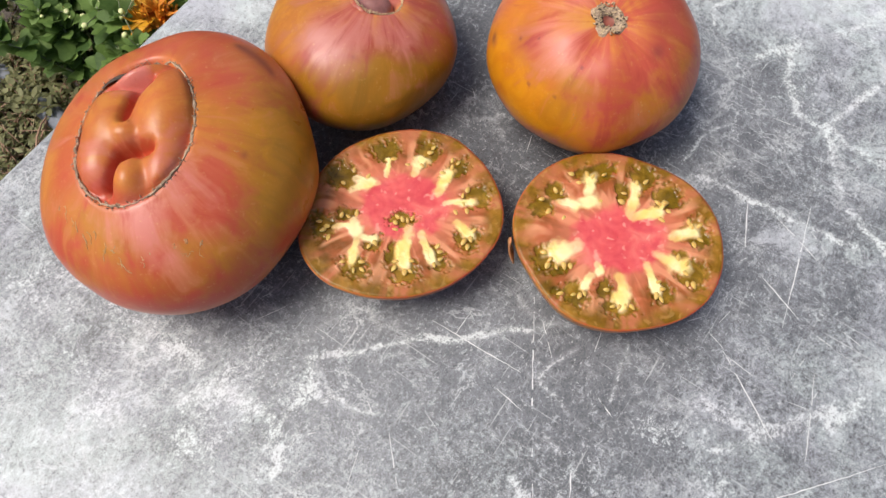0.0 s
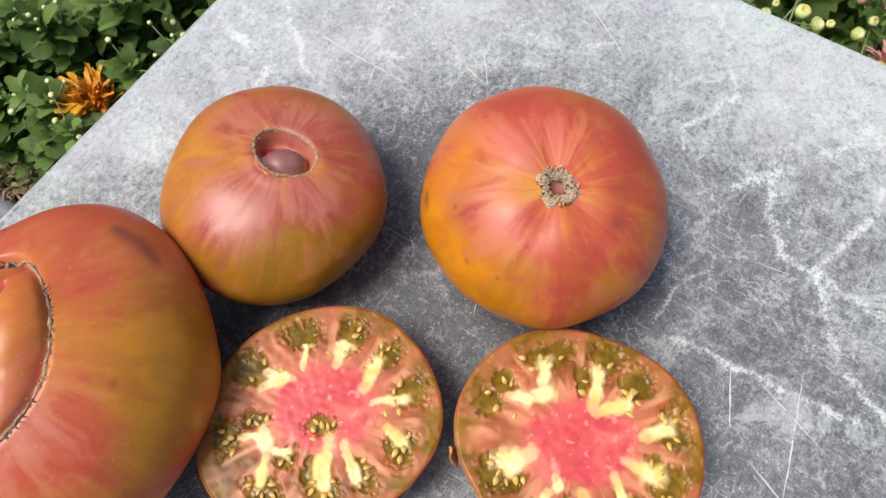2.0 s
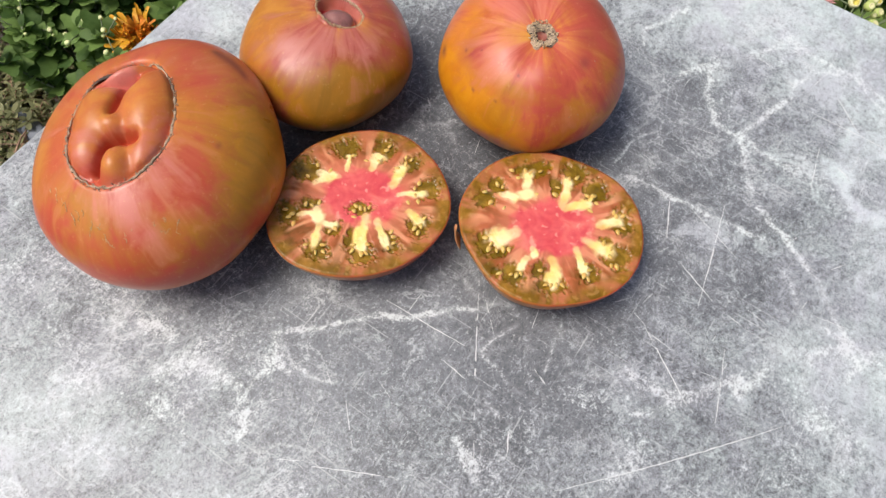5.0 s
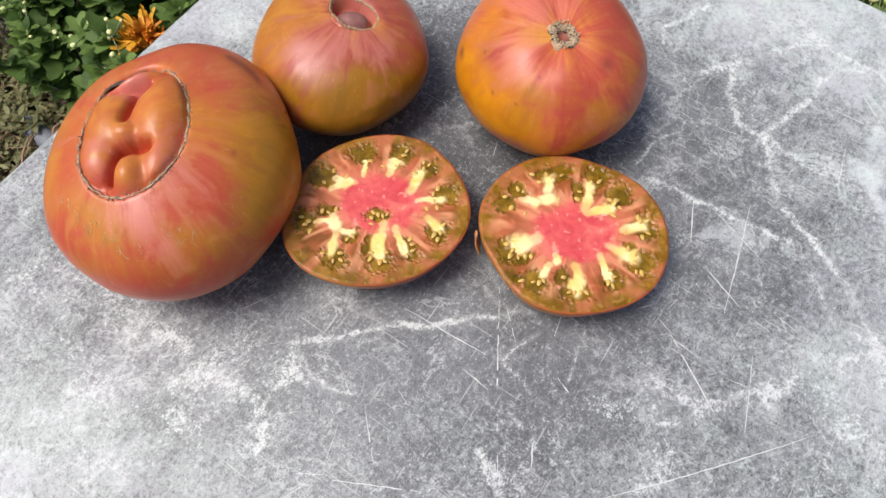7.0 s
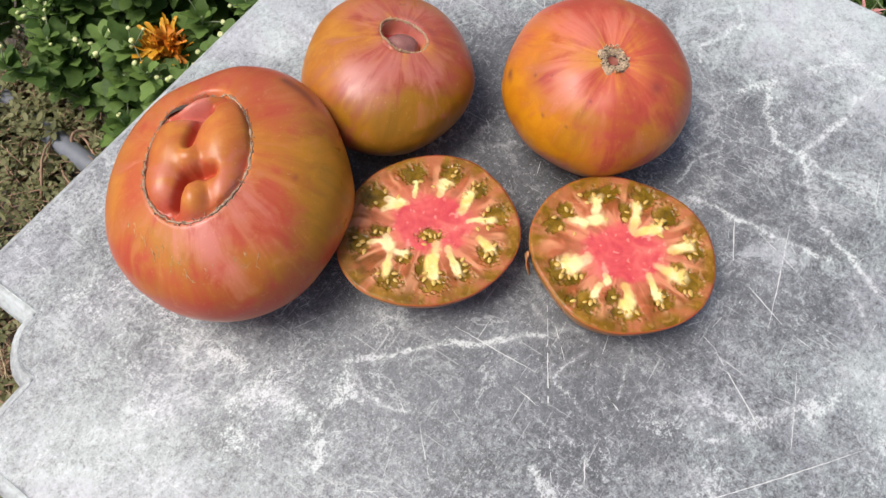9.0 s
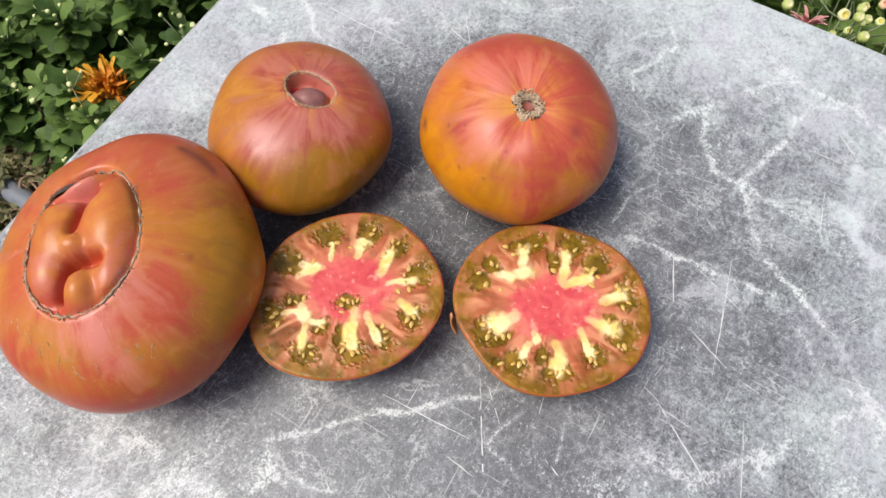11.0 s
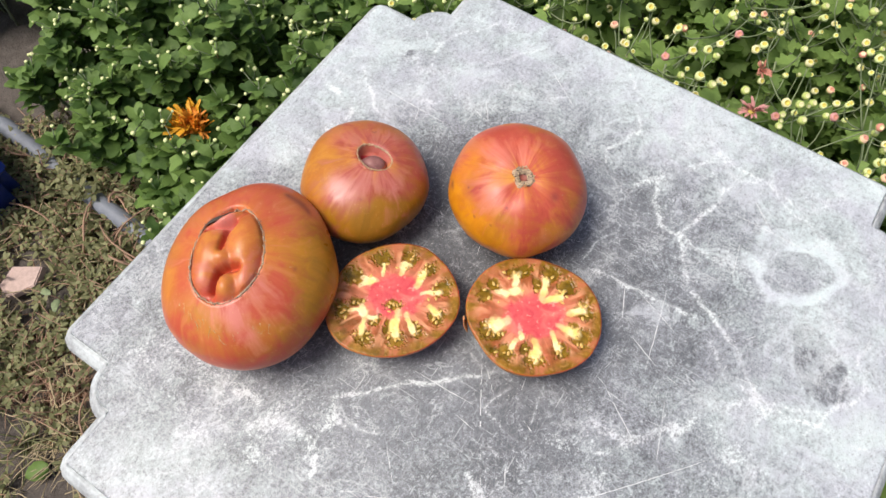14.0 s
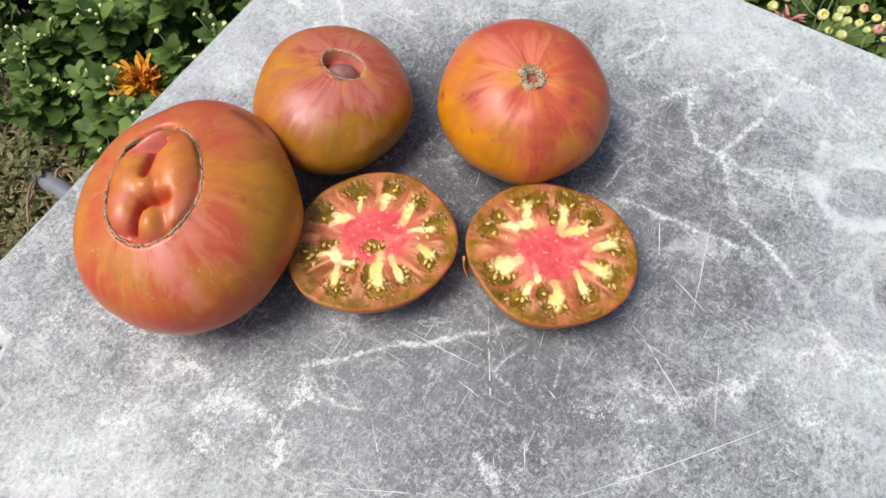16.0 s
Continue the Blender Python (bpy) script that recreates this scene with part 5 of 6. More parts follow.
half_tomato("halved tomato, cut side up, with pink core and green seed pockets", (-0.0239, 0.1709), (49.5, -0.04, -0.05, 2.25, 1.86, 0.17, -1.15, -0.2, 0.03, 0.45, -0.39),
                     (2.1, 2.9, 24.0, 18.5), STRANDS_A, POCKETS_A, SEEDS_A, 0.031, 71, 0.0)
half_b = half_tomato("halved tomato, cut side up, with a torn flap of skin", (0.0844, 0.1533), (50.1, -0.02, 0.01, 1.78, -1.68, 0.65, 0.28, -0.11, -0.24, -0.43, 0.54),
                     (1.0, -1.5, 25.0, 18.0), STRANDS_B, POCKETS_B, SEEDS_B, 0.031, 81, 0.012)


def skin_flap(parent):
    """A curl of torn skin at the rim."""
    vs = []
    n, m = 9, 5
    for i in range(n):
        q = i / (n - 1)
        for j in range(m):
            w = (j / (m - 1) - 0.5) * 0.010 * (1 - 0.75 * q)
            vs.append((-0.0508 - 0.0030 * math.sin(q * 2.2), -0.002 + w + 0.001 * q, 0.0285 - 0.012 + 0.0165 * q + 0.001 * math.cos(6 * w * 100)))
    me = mesh_of("skin_flap", vs, [tuple(f) for f in grid_faces(n, m, False)])
    ob = part("skin_flap", me, plain("torn skin", (0.62, 0.28, 0.12), 0.4, 0.2, 300, sss=0.2), parent, "curled torn skin")
    md = ob.modifiers.new("thick", "SOLIDIFY")
    md.thickness = 0.0009


skin_flap(half_b)


# ---- plants ----
def leaf_template(lobes, length, width, fold=0.25, curl=0.2, seed=0, n=9):
    """A lobed leaf from its stalk along +x: outline in pairs about a folded midrib, lobes pointing forward."""
    r = np.random.default_rng(seed)
    xs = np.linspace(0, 1, n)
    prof = np.sin(np.clip(0.06 + 0.90 * xs, 0, 1) ** 1.15 * math.pi) ** 0.8
    bumps = -np.cos(2 * math.pi * 3.0 * np.clip(xs * 1.02 - 0.12, 0, 1))
    vs, fs = [], []
    for i, x in enumerate(xs):
        w = prof[i] * width * (1 + lobes * (0.52 * bumps[i] - 0.12))
        if i == n - 1:
            w = width * 0.10
        if i == 0:
            w = width * 0.07
        zc = -curl * length * x * x + 0.03 * length * math.sin(5 * x + seed)
        jx = lobes * 0.07 * length * bumps[i] if 0 < i < n - 1 else 0.0
        wl, wr = w * r.uniform(0.92, 1.08), w * r.uniform(0.92, 1.08)
        wave_z = 0.10 * width * math.sin(9 * x + seed)
        vs += [(x * length + jx, wl, zc + fold * wl - 0.6 * fold * wl * wl / max(width, 1e-4) + wave_z), (x * length, 0, zc), (x * length + jx, -wr, zc + fold * wr - 0.6 * fold * wr * wr / max(width, 1e-4) - wave_z)]
    for i in range(n - 1):
        a = 3 * i
        fs += [(a, a + 1, a + 4, a + 3), (a + 1, a + 2, a + 5, a + 4)]
    return np.array(vs), fs


LEAVES_BIG = [leaf_template(0.72, 0.034, 0.0125, 0.25, 0.25, 1, 15), leaf_template(0.80, 0.030, 0.0125, 0.2, 0.35, 2, 15), leaf_template(0.62, 0.027, 0.0108, 0.35, 0.15, 3, 15)]
LEAVES_ROUND = [leaf_template(0.05, 0.024, 0.0072, 0.22, 0.2, 4, 11), leaf_template(0.16, 0.027, 0.0082, 0.25, 0.3, 5, 13), leaf_template(0.30, 0.031, 0.0098, 0.2, 0.25, 6, 13)]
LEAVES_WEED = [leaf_template(0.0, 0.016, 0.0042, 0.2, 0.2, 7, 6), leaf_template(0.0, 0.012, 0.0045, 0.15, 0.1, 8, 6), leaf_template(0.0, 0.020, 0.0035, 0.25, 0.3, 9, 6)]


def aim(pos, out, tilt, roll, size):
    """Pose of a leaf: stalk at pos, pointing along the level direction out, tilted up by tilt degrees."""
    return Matrix.Translation(pos) @ Matrix.Rotation(out, 4, "Z") @ Matrix.Rotation(-radians(tilt), 4, "Y") @ Matrix.Rotation(radians(roll), 4, "X") @ Matrix.Scale(size, 4)


class Greens:
    """Leaves of one plant: those in reach become leaf objects, the rest one mass."""
    def __init__(self, templates, material, near, limit=280):
        self.t, self.mat, self.near, self.limit = templates, material, near, limit
        self.all = []

    def leaf(self, m, size=1.0):
        self.all.append((m, random.randrange(len(self.t))))

    def build(self, parent, mass="foliage"):
        meshes = []
        for vs, fs in self.t:
            me = mesh_of("leaf", vs, fs)
            me.materials.append(self.mat)
            meshes.append(me)
        order = sorted(range(len(self.all)), key=lambda i: self.near(self.all[i][0].translation))
        single = set(order[:self.limit])
        V, F, n = [], [], 0
        for i, (m, k) in enumerate(self.all):
            if i in single:
                part("leaf", meshes[k], None, parent, m=m)
                continue
            vs, fs = self.t[k]
            a = np.array(m)
            V.append(vs @ a[:3, :3].T + a[:3, 3])
            F += [tuple(q + n for q in f) for f in fs]
            n += len(vs)
        if V:
            part(mass, mesh_of(mass, np.concatenate(V), F), self.mat, parent, kind="stuff")


def bud_mesh(name, cup, petal, eye, open_=0.0):
    """A small round flower bud: green cup, petal ring, eye."""
    prof = [(0.0, -1.0), (0.62, -0.82), (0.96, -0.2), (1.0, 0.15), (0.86, 0.62), (0.55, 0.86 - open_ * 0.1), (0.30, 0.80 - open_ * 0.35), (0.0, 0.72 - open_ * 0.4)]
    m = 10
    vs, fs, mats = [], [], []
    for k, (r, z) in enumerate(prof):
        for j in range(m):
            a = 2 * math.pi * j / m
            wob = 1 + (0.09 if 2 < k < 6 and j % 2 else 0)
            vs.append((r * wob * math.cos(a), r * wob * math.sin(a), z))
    for i in range(len(prof) - 1):
        for j in range(m):
            fs.append((i * m + j, i * m + (j + 1) % m, (i + 1) * m + (j + 1) % m, (i + 1) * m + j))
            mats.append(0 if i < 3 else (1 if i < 5 else 2))
    me = mesh_of(name, vs, fs)
    for mt in (cup, petal, eye):
        me.materials.append(mt)
    me.polygons.foreach_set("material_index", mats)
    return me


BUD_SMALL = bud_mesh("bud", BUD_GREEN, BUD_LIME, BUD_CREAM, 0.0)
BUDS = [bud_mesh("bud", BUD_GREEN, BUD_CREAM, BUD_YELLOW, 1.0), bud_mesh("bud", BUD_GREEN, BUD_GREEN, BUD_CREAM, 0.2), bud_mesh("bud", BUD_GREEN, BUD_PINK, BUD_CREAM, 0.8),
        bud_mesh("bud", BUD_GREEN, BUD_ROSE, BUD_PINK, 0.6), bud_mesh("bud", BUD_GREEN, BUD_PEACH, BUD_PINK, 0.9), bud_mesh("bud", BUD_GREEN, BUD_LIME, BUD_YELLOW, 0.9)]


def shoot(r, base, tip, sag=0.0, n=6):
    """Points of a curved shoot."""
    b, t = Vector(base), Vector(tip)
    mid = b.lerp(t, 0.5) + Vector((r.uniform(-0.02, 0.02), r.uniform(-0.02, 0.02), 0.05 - sag))
    return [b.lerp(mid, q).lerp(mid.lerp(t, q), q) for q in [i / (n - 1) for i in range(n)]]


def along(pts, q):
    f = q * (len(pts) - 1)
    i = min(int(f), len(pts) - 2)
    return pts[i].lerp(pts[i + 1], f - i)


def inside_table(p, pad=0.0):
    q = TABLE.inverted() @ Vector((p[0], p[1], TOP))
    return abs(q.x) < SIDE_U / 2 + pad and abs(q.y) < SIDE_V / 2 + pad


class Buds:
    """Buds of one plant: the nearest are objects, the rest one mass."""
    def __init__(self, near, limit=290):
        self.near, self.limit, self.all = near, limit, []

    def add(self, me, m):
        self.all.append((me, m))

    def build(self, parent):
        order = sorted(range(len(self.all)), key=lambda i: self.near(self.all[i][1].translation))
        V, F, M, mats, n = [], [], [], [], 0
        for rank, i in enumerate(order):
            me, m = self.all[i]
            if rank < self.limit:
                part("bud", me, None, parent, m=m)
                continue
            a = np.array(m)
            vs = np.array([v.co for v in me.vertices]) @ a[:3, :3].T + a[:3, 3]
            V.append(vs)
            for p in me.polygons:
                F.append(tuple(k + n for k in p.vertices))
                mt = me.materials[p.material_index]
                if mt not in mats:
                    mats.append(mt)
                M.append(mats.index(mt))
            n += len(vs)
        if V:
            me = mesh_of("bud_mass", np.concatenate(V), F)
            for mt in mats:
                me.materials.append(mt)
            me.polygons.foreach_set("material_index", M)
            part("bud_mass", me, None, parent, kind="stuff")


HEAD = Vector((-0.341, 0.606, 0.192))        # where the marigold opens


def bush(name, label, bases, tip_of, greens, leaf_tilt, leaf_count, stem_mat, seed, bud_of):
    """Many curved leafy shoots from the ground; bud_of(r, tip, buds, heap) adds what each tip carries."""
    r = random.Random(seed)
    t = thing(name, label, "flowering plant")
    buds = Buds(greens.near)
    for b in bases:
        heap = Heap()
        tip = tip_of(r, b)
        pts = shoot(r, b, tip)
        heap.add(*tube(pts, [0.0028 - 0.0014 * i / 5 for i in range(6)], 5))
        phase = r.uniform(0, 6.28)
        for k in range(leaf_count):
            q = 0.30 + 0.70 * (k + r.random() * 0.7) / leaf_count
            p = along(pts, min(q, 0.995))
            out = phase + k * 2.4 + r.uniform(-0.5, 0.5)
            size = (1.2 - 0.5 * max(0, q - 0.55)) * r.uniform(0.7, 1.2)
            m = aim(p, out, leaf_tilt + r.uniform(-30, 34), r.uniform(-30, 30), size)
            hides = (p - HEAD - Vector((0.015, -0.02, 0.028))).length < 0.043
            if (not inside_table(p, 0.03) or p.z < TOP - 0.12) and not hides:
                greens.leaf(m)
        bud_of(r, Vector(tip), buds, heap)
        part("stem", heap.mesh("stem"), stem_mat, t)
    greens.build(t)
    buds.build(t)
    return t


def small_buds(r, tip, buds, heap):
    for _ in range(r.choice((1, 1, 2, 3, 4))):
        p = tip + Vector((r.gauss(0, 0.016), r.gauss(0, 0.016), r.uniform(0.004, 0.024)))
        heap.add(*tube([tip - Vector((0, 0, 0.01)), tip.lerp(p, 0.6) - Vector((0, 0, 0.003)), p], [0.001, 0.0008, 0.0007], 4))
        s = r.uniform(0.0019, 0.0038)
        buds.add(BUD_SMALL, pose(*p, r.uniform(-30, 30), r.uniform(-30, 30), r.uniform(0, 360)) @ Matrix.Scale(s, 4))


def open_buds(r, tip, buds, heap):
    for _ in range(r.choice((4, 5, 6, 6, 7))):
        p = tip + Vector((r.gauss(0, 0.034), r.gauss(0, 0.034), r.uniform(-0.005, 0.045)))
        if inside_table(p, 0.012) and p.z > TOP - 0.06:
            continue
        mid = tip.lerp(p, 0.75) + Vector((r.uniform(-0.012, 0.012), r.uniform(-0.012, 0.012), -0.022))
        start = tip - Vector((0, 0, 0.02))
        bent = [start.lerp(mid, q).lerp(mid.lerp(p, q), q) for q in (0.0, 0.25, 0.5, 0.75, 1.0)]
        heap.add(*tube(bent, [0.0012, 0.0010, 0.0009, 0.0008, 0.0009], 5))
        big_one = r.random() < 0.62
        k = r.choices((0, 1, 2, 3, 4, 5), (5, 3, 0.8, 0.5, 2.2, 2.5))[0] if big_one else r.choice((1, 5))
        s = r.uniform(0.0040, 0.0056) if big_one else r.uniform(0.0026, 0.0038)
        buds.add(BUDS[k], pose(*p, r.uniform(-20, 20) + 22, r.uniform(-20, 20), 0) @ pose(0, 0, 0, 0, 0, r.uniform(0, 360)) @ Matrix.Scale(s, 4))


# the low bush beyond one side of the table
def scatter(seed, x0, x1, y0, y1, gap, keep):
    """Evenly jittered places on the ground."""
    r, out = random.Random(seed), []
    y = y0
    while y < y1:
        x = x0
        while x < x1:
            p = (x + r.uniform(-0.4, 0.4) * gap, y + r.uniform(-0.4, 0.4) * gap, 0.0)
            if keep(p):
                out.append(p)
            x += gap
        y += gap
    return out


def bases_left():
    # it ends along the pipe, and keeps clear of the other bush
    return scatter(12, -1.0, 0.22, 0.20, 1.35, 0.040, lambda p: (p[0] + 0.74) * 0.66 + (p[1] - 0.72) * 0.75 > 0.060 and math.hypot((p[0] + 0.79) / 0.14, (p[1] - 0.88) / 0.12) > 1 and p[0] < 0.16 - 0.1 * (p[1] - 0.5) and not inside_table(p, -0.05))


def tip_left(r, b):
    edge = (b[0] + 0.74) * 0.66 + (b[1] - 0.72) * 0.75
    h = 0.085 + 0.19 * min(1, max(0, edge - 0.04) / 0.26) + r.uniform(-0.05, 0.05)
    return (b[0] + r.gauss(0.0, 0.042), b[1] + r.gauss(0.0, 0.042), max(0.07, h))


TABLE_SIDE = Vector((-0.1, 0.42, 0.3))
bush("bud_bush", "leafy green chrysanthemum bush with tiny closed pale buds", bases_left(), tip_left,
     Greens(LEAVES_ROUND, LEAF_A, lambda p: (p - TABLE_SIDE).length - p.z), 34, 38, STEM_M, 13, small_buds)


# the taller bush beyond the other side
def bases_right():
    return scatter(22, 0.06, 1.2, -0.2, 1.35, 0.047, lambda p: not inside_table(p, 0.045) and p[0] + 0.7 * (p[1] - 0.3) > 0.26)


def tip_right(r, b):
    return (b[0] + r.gauss(0.0, 0.05), b[1] + r.gauss(-0.01, 0.05), 0.395 + r.uniform(-0.08, 0.035))


RIGHT_SIDE = Vector((0.30, 0.45, 0.45))
bush_right = bush("chrysanthemum_bush", "chrysanthemum bush with many round cream, yellow and pink opening buds", bases_right(), tip_right,
                  Greens(LEAVES_BIG, LEAF_B, lambda p: (p - RIGHT_SIDE).length - p.z), 14, 22, STEM_PALE, 23, open_buds)


def daisy(name, label, at, radius, petals, petal_mat, eye_mat, parent, lift=0.3, seed=0):
    """An open flower with separate narrow petals round an eye."""
    r = random.Random(seed)
    head = new(name)
    head.matrix_basis = at
    head.parent = parent
    tagged(head, label)
    n = 6
    vs = []
    for i in range(n):
        q = i / (n - 1)
        w = radius * 0.11 * math.sin(math.pi * (0.12 + 0.80 * q)) ** 0.6
        z = lift * radius * q * (1 - 0.6 * q)
        vs += [(radius * (0.12 + 0.88 * q), w, z + w * 0.3), (radius * (0.12 + 0.88 * q), 0, z), (radius * (0.12 + 0.88 * q), -w, z + w * 0.3)]
    me = mesh_of("petal", vs, [f for i in range(n - 1) for f in ((3 * i, 3 * i + 1, 3 * i + 4, 3 * i + 3), (3 * i + 1, 3 * i + 2, 3 * i + 5, 3 * i + 4))])
    me.materials.append(petal_mat)
    for k in range(petals):
        part("petal", me, None, head, m=Matrix.Rotation(6.283 * k / petals + r.uniform(-0.15, 0.15), 4, "Z") @ Matrix.Rotation(radians(r.uniform(-42, 22)), 4, "Y") @ Matrix.Scale(r.uniform(0.65, 1.1), 4))
    e = part("eye", bud_mesh("eye", eye_mat, eye_mat, eye_mat, 0.5), None, head, m=Matrix.Scale(radius * 0.26, 4))
    return head


daisy("flower", "wilted pink open flower", pose(0.360, 0.412, 0.444, -20, 14, 20), 0.0165, 36, BUD_ROSE, BUD_YELLOW, bush_right, 0.7, 3)
daisy("flower", "small coral open flower", pose(0.384, 0.470, 0.443, 30, -34, 50), 0.0105, 34, BUD_PINK, BUD_PINK, bush_right, 2.2, 4)


def marigold():
    t = thing("marigold", "orange marigold flower fading among green leaves", "flower")
    base = HEAD.copy()
    r = random.Random(9)
    v, f = tube(shoot(r, (base.x + 0.03, base.y + 0.05, 0.0), base), [0.003, 0.0028, 0.0026, 0.0025, 0.0025, 0.003], 6)
    part("stem", mesh_of("stem", v, f), STEM_M, t)
    for mt, count, R0, lo, hi in ((PETAL_ORANGE, 120, 0.028, 0.0, 1.3), (PETAL_GOLD, 95, 0.041, -0.3, 0.9)):
        for _ in range(count):
            a = r.uniform(0, 6.283) if mt is PETAL_ORANGE else r.gauss(3.0, 0.85)
            L, w = R0 * r.uniform(0.40, 1.15), r.uniform(0.0016, 0.0036)
            m = Matrix.Translation(base) @ Matrix.Rotation(a, 4, "Z") @ Matrix.Rotation(-r.uniform(lo, hi), 4, "Y")
            vs = []
            for i in range(5):
                q = i / 4
                ww = w * (0.35 + 0.9 * q) * (1 if i < 4 else 0.6)
                z = 0.005 * math.sin(6 * q + 9 * a)
                vs += [m @ Vector((L * q, ww, z + r.uniform(-0.001, 0.001))), m @ Vector((L * q + 0.001, 0, z - 0.001)), m @ Vector((L * q, -ww, z + r.uniform(-0.001, 0.001)))]
            part("petal", mesh_of("petal", vs, [g for i in range(4) for g in ((3 * i, 3 * i + 1, 3 * i + 4, 3 * i + 3), (3 * i + 1, 3 * i + 2, 3 * i + 5, 3 * i + 4))]), mt, t)


marigold()


# ---- weeds and litter on the open ground ----
def weeds():
    r = random.Random(31)
    t = thing("weed_patch", "low creeping weeds with small dull green leaves on soil", "weeds", kind="stuff")
    V, F, n = [], [], 0
    S = Heap()
    for _ in range(4200):
        x, y = r.uniform(-0.95, -0.20), r.uniform(-0.08, 0.90)
        edge = (x + 0.74) * 0.66 + (y - 0.72) * 0.75
        if edge > 0.10 or inside_table((x, y), -0.10):
            continue
        if math.hypot((x + 0.79) / 0.17, (y - 0.88) / 0.15) < 1 and edge > -0.02:        # bare dark soil behind the pipe
            continue
        if math.hypot(x + 0.650, y - 0.440) < 0.07:        # they give way round the stone
            continue
        if math.hypot(x + 0.575, y - 0.138) < 0.05:        # and round the fallen leaf
            continue
        bare = 1.0 if y > 0.27 + 0.05 * math.sin(9 * x) else 0.22
        if r.random() > bare:
            continue
        a, L = r.uniform(0, 6.283), r.uniform(0.03, 0.09)
        h = r.uniform(0.006, 0.04)
        p0 = Vector((x, y, 0.0))
        p1 = p0 + Vector((L * math.cos(a), L * math.sin(a), h))
        pts = [p0, p0.lerp(p1, 0.5) + Vector((0, 0, 0.012)), p1]
        S.add(*tube(pts, [0.0013, 0.0011, 0.0007], 4))
        for k in range(r.randint(11, 19)):
            q = (k + r.random()) / 19
            p = along(pts, min(0.99, 0.15 + q * 0.85))
            m = aim(p, a + r.uniform(-2.2, 2.2), r.uniform(-5, 55), r.uniform(-40, 40), r.uniform(0.35, 0.85))
            vs, fs = LEAVES_WEED[r.randrange(3)]
            arr = np.array(m)
            V.append(vs @ arr[:3, :3].T + arr[:3, 3])
            F += [tuple(i + n for i in f) for f in fs]
            n += len(vs)
    # sprigs that have grown over the pipe
    for _ in range(15):
        q = r.random()
        at = r.choice(((-0.655, 0.665), (-0.60, 0.625), (-0.605, 0.62), (-0.575, 0.60), (-0.61, 0.63)))
        p0 = Vector((at[0] + r.gauss(0, 0.012), at[1] + r.gauss(0, 0.012), 0.0))
        a = r.uniform(0, 6.283)
        p1 = p0 + Vector((0.035 * math.cos(a), 0.035 * math.sin(a), r.uniform(0.035, 0.075)))
        pts = [p0, p0.lerp(p1, 0.5) + Vector((0, 0, 0.008)), p1]
        S.add(*tube(pts, [0.0013, 0.0011, 0.0007], 4))
        for k in range(16):
            m = aim(along(pts, 0.2 + 0.79 * k / 16), a + 2.4 * k, r.uniform(0, 50), r.uniform(-40, 40), r.uniform(0.5, 1.05))
            vs, fs = LEAVES_WEED[r.randrange(3)]
            arr = np.array(m)
            V.append(vs @ arr[:3, :3].T + arr[:3, 3])
            F += [tuple(i + n for i in f) for f in fs]
            n += len(vs)
    part("weed_leaves", mesh_of("weed_leaves", np.concatenate(V), F), WEED, t, kind="stuff")
    part("weed_stems", S.mesh("weed_stems"), STEM_RED, t, kind="stuff")


weeds()


def ground_pipe():
    pts = [(-1.25, 1.02, 0.016), (-0.95, 0.88, 0.018), (-0.75, 0.745, 0.026), (-0.64, 0.655, 0.008), (-0.55, 0.575, 0.024), (-0.46, 0.505, 0.018), (-0.36, 0.44, 0.014), (-0.2, 0.37, 0.012)]
    v, f = tube(pts, 0.0155, 16)
    t = part("water_pipe", mesh_of("water_pipe", v, f), PIPE, None)
    tagged(t, "grey plastic water pipe lying on the soil, half overgrown", "pipe")


ground_pipe()


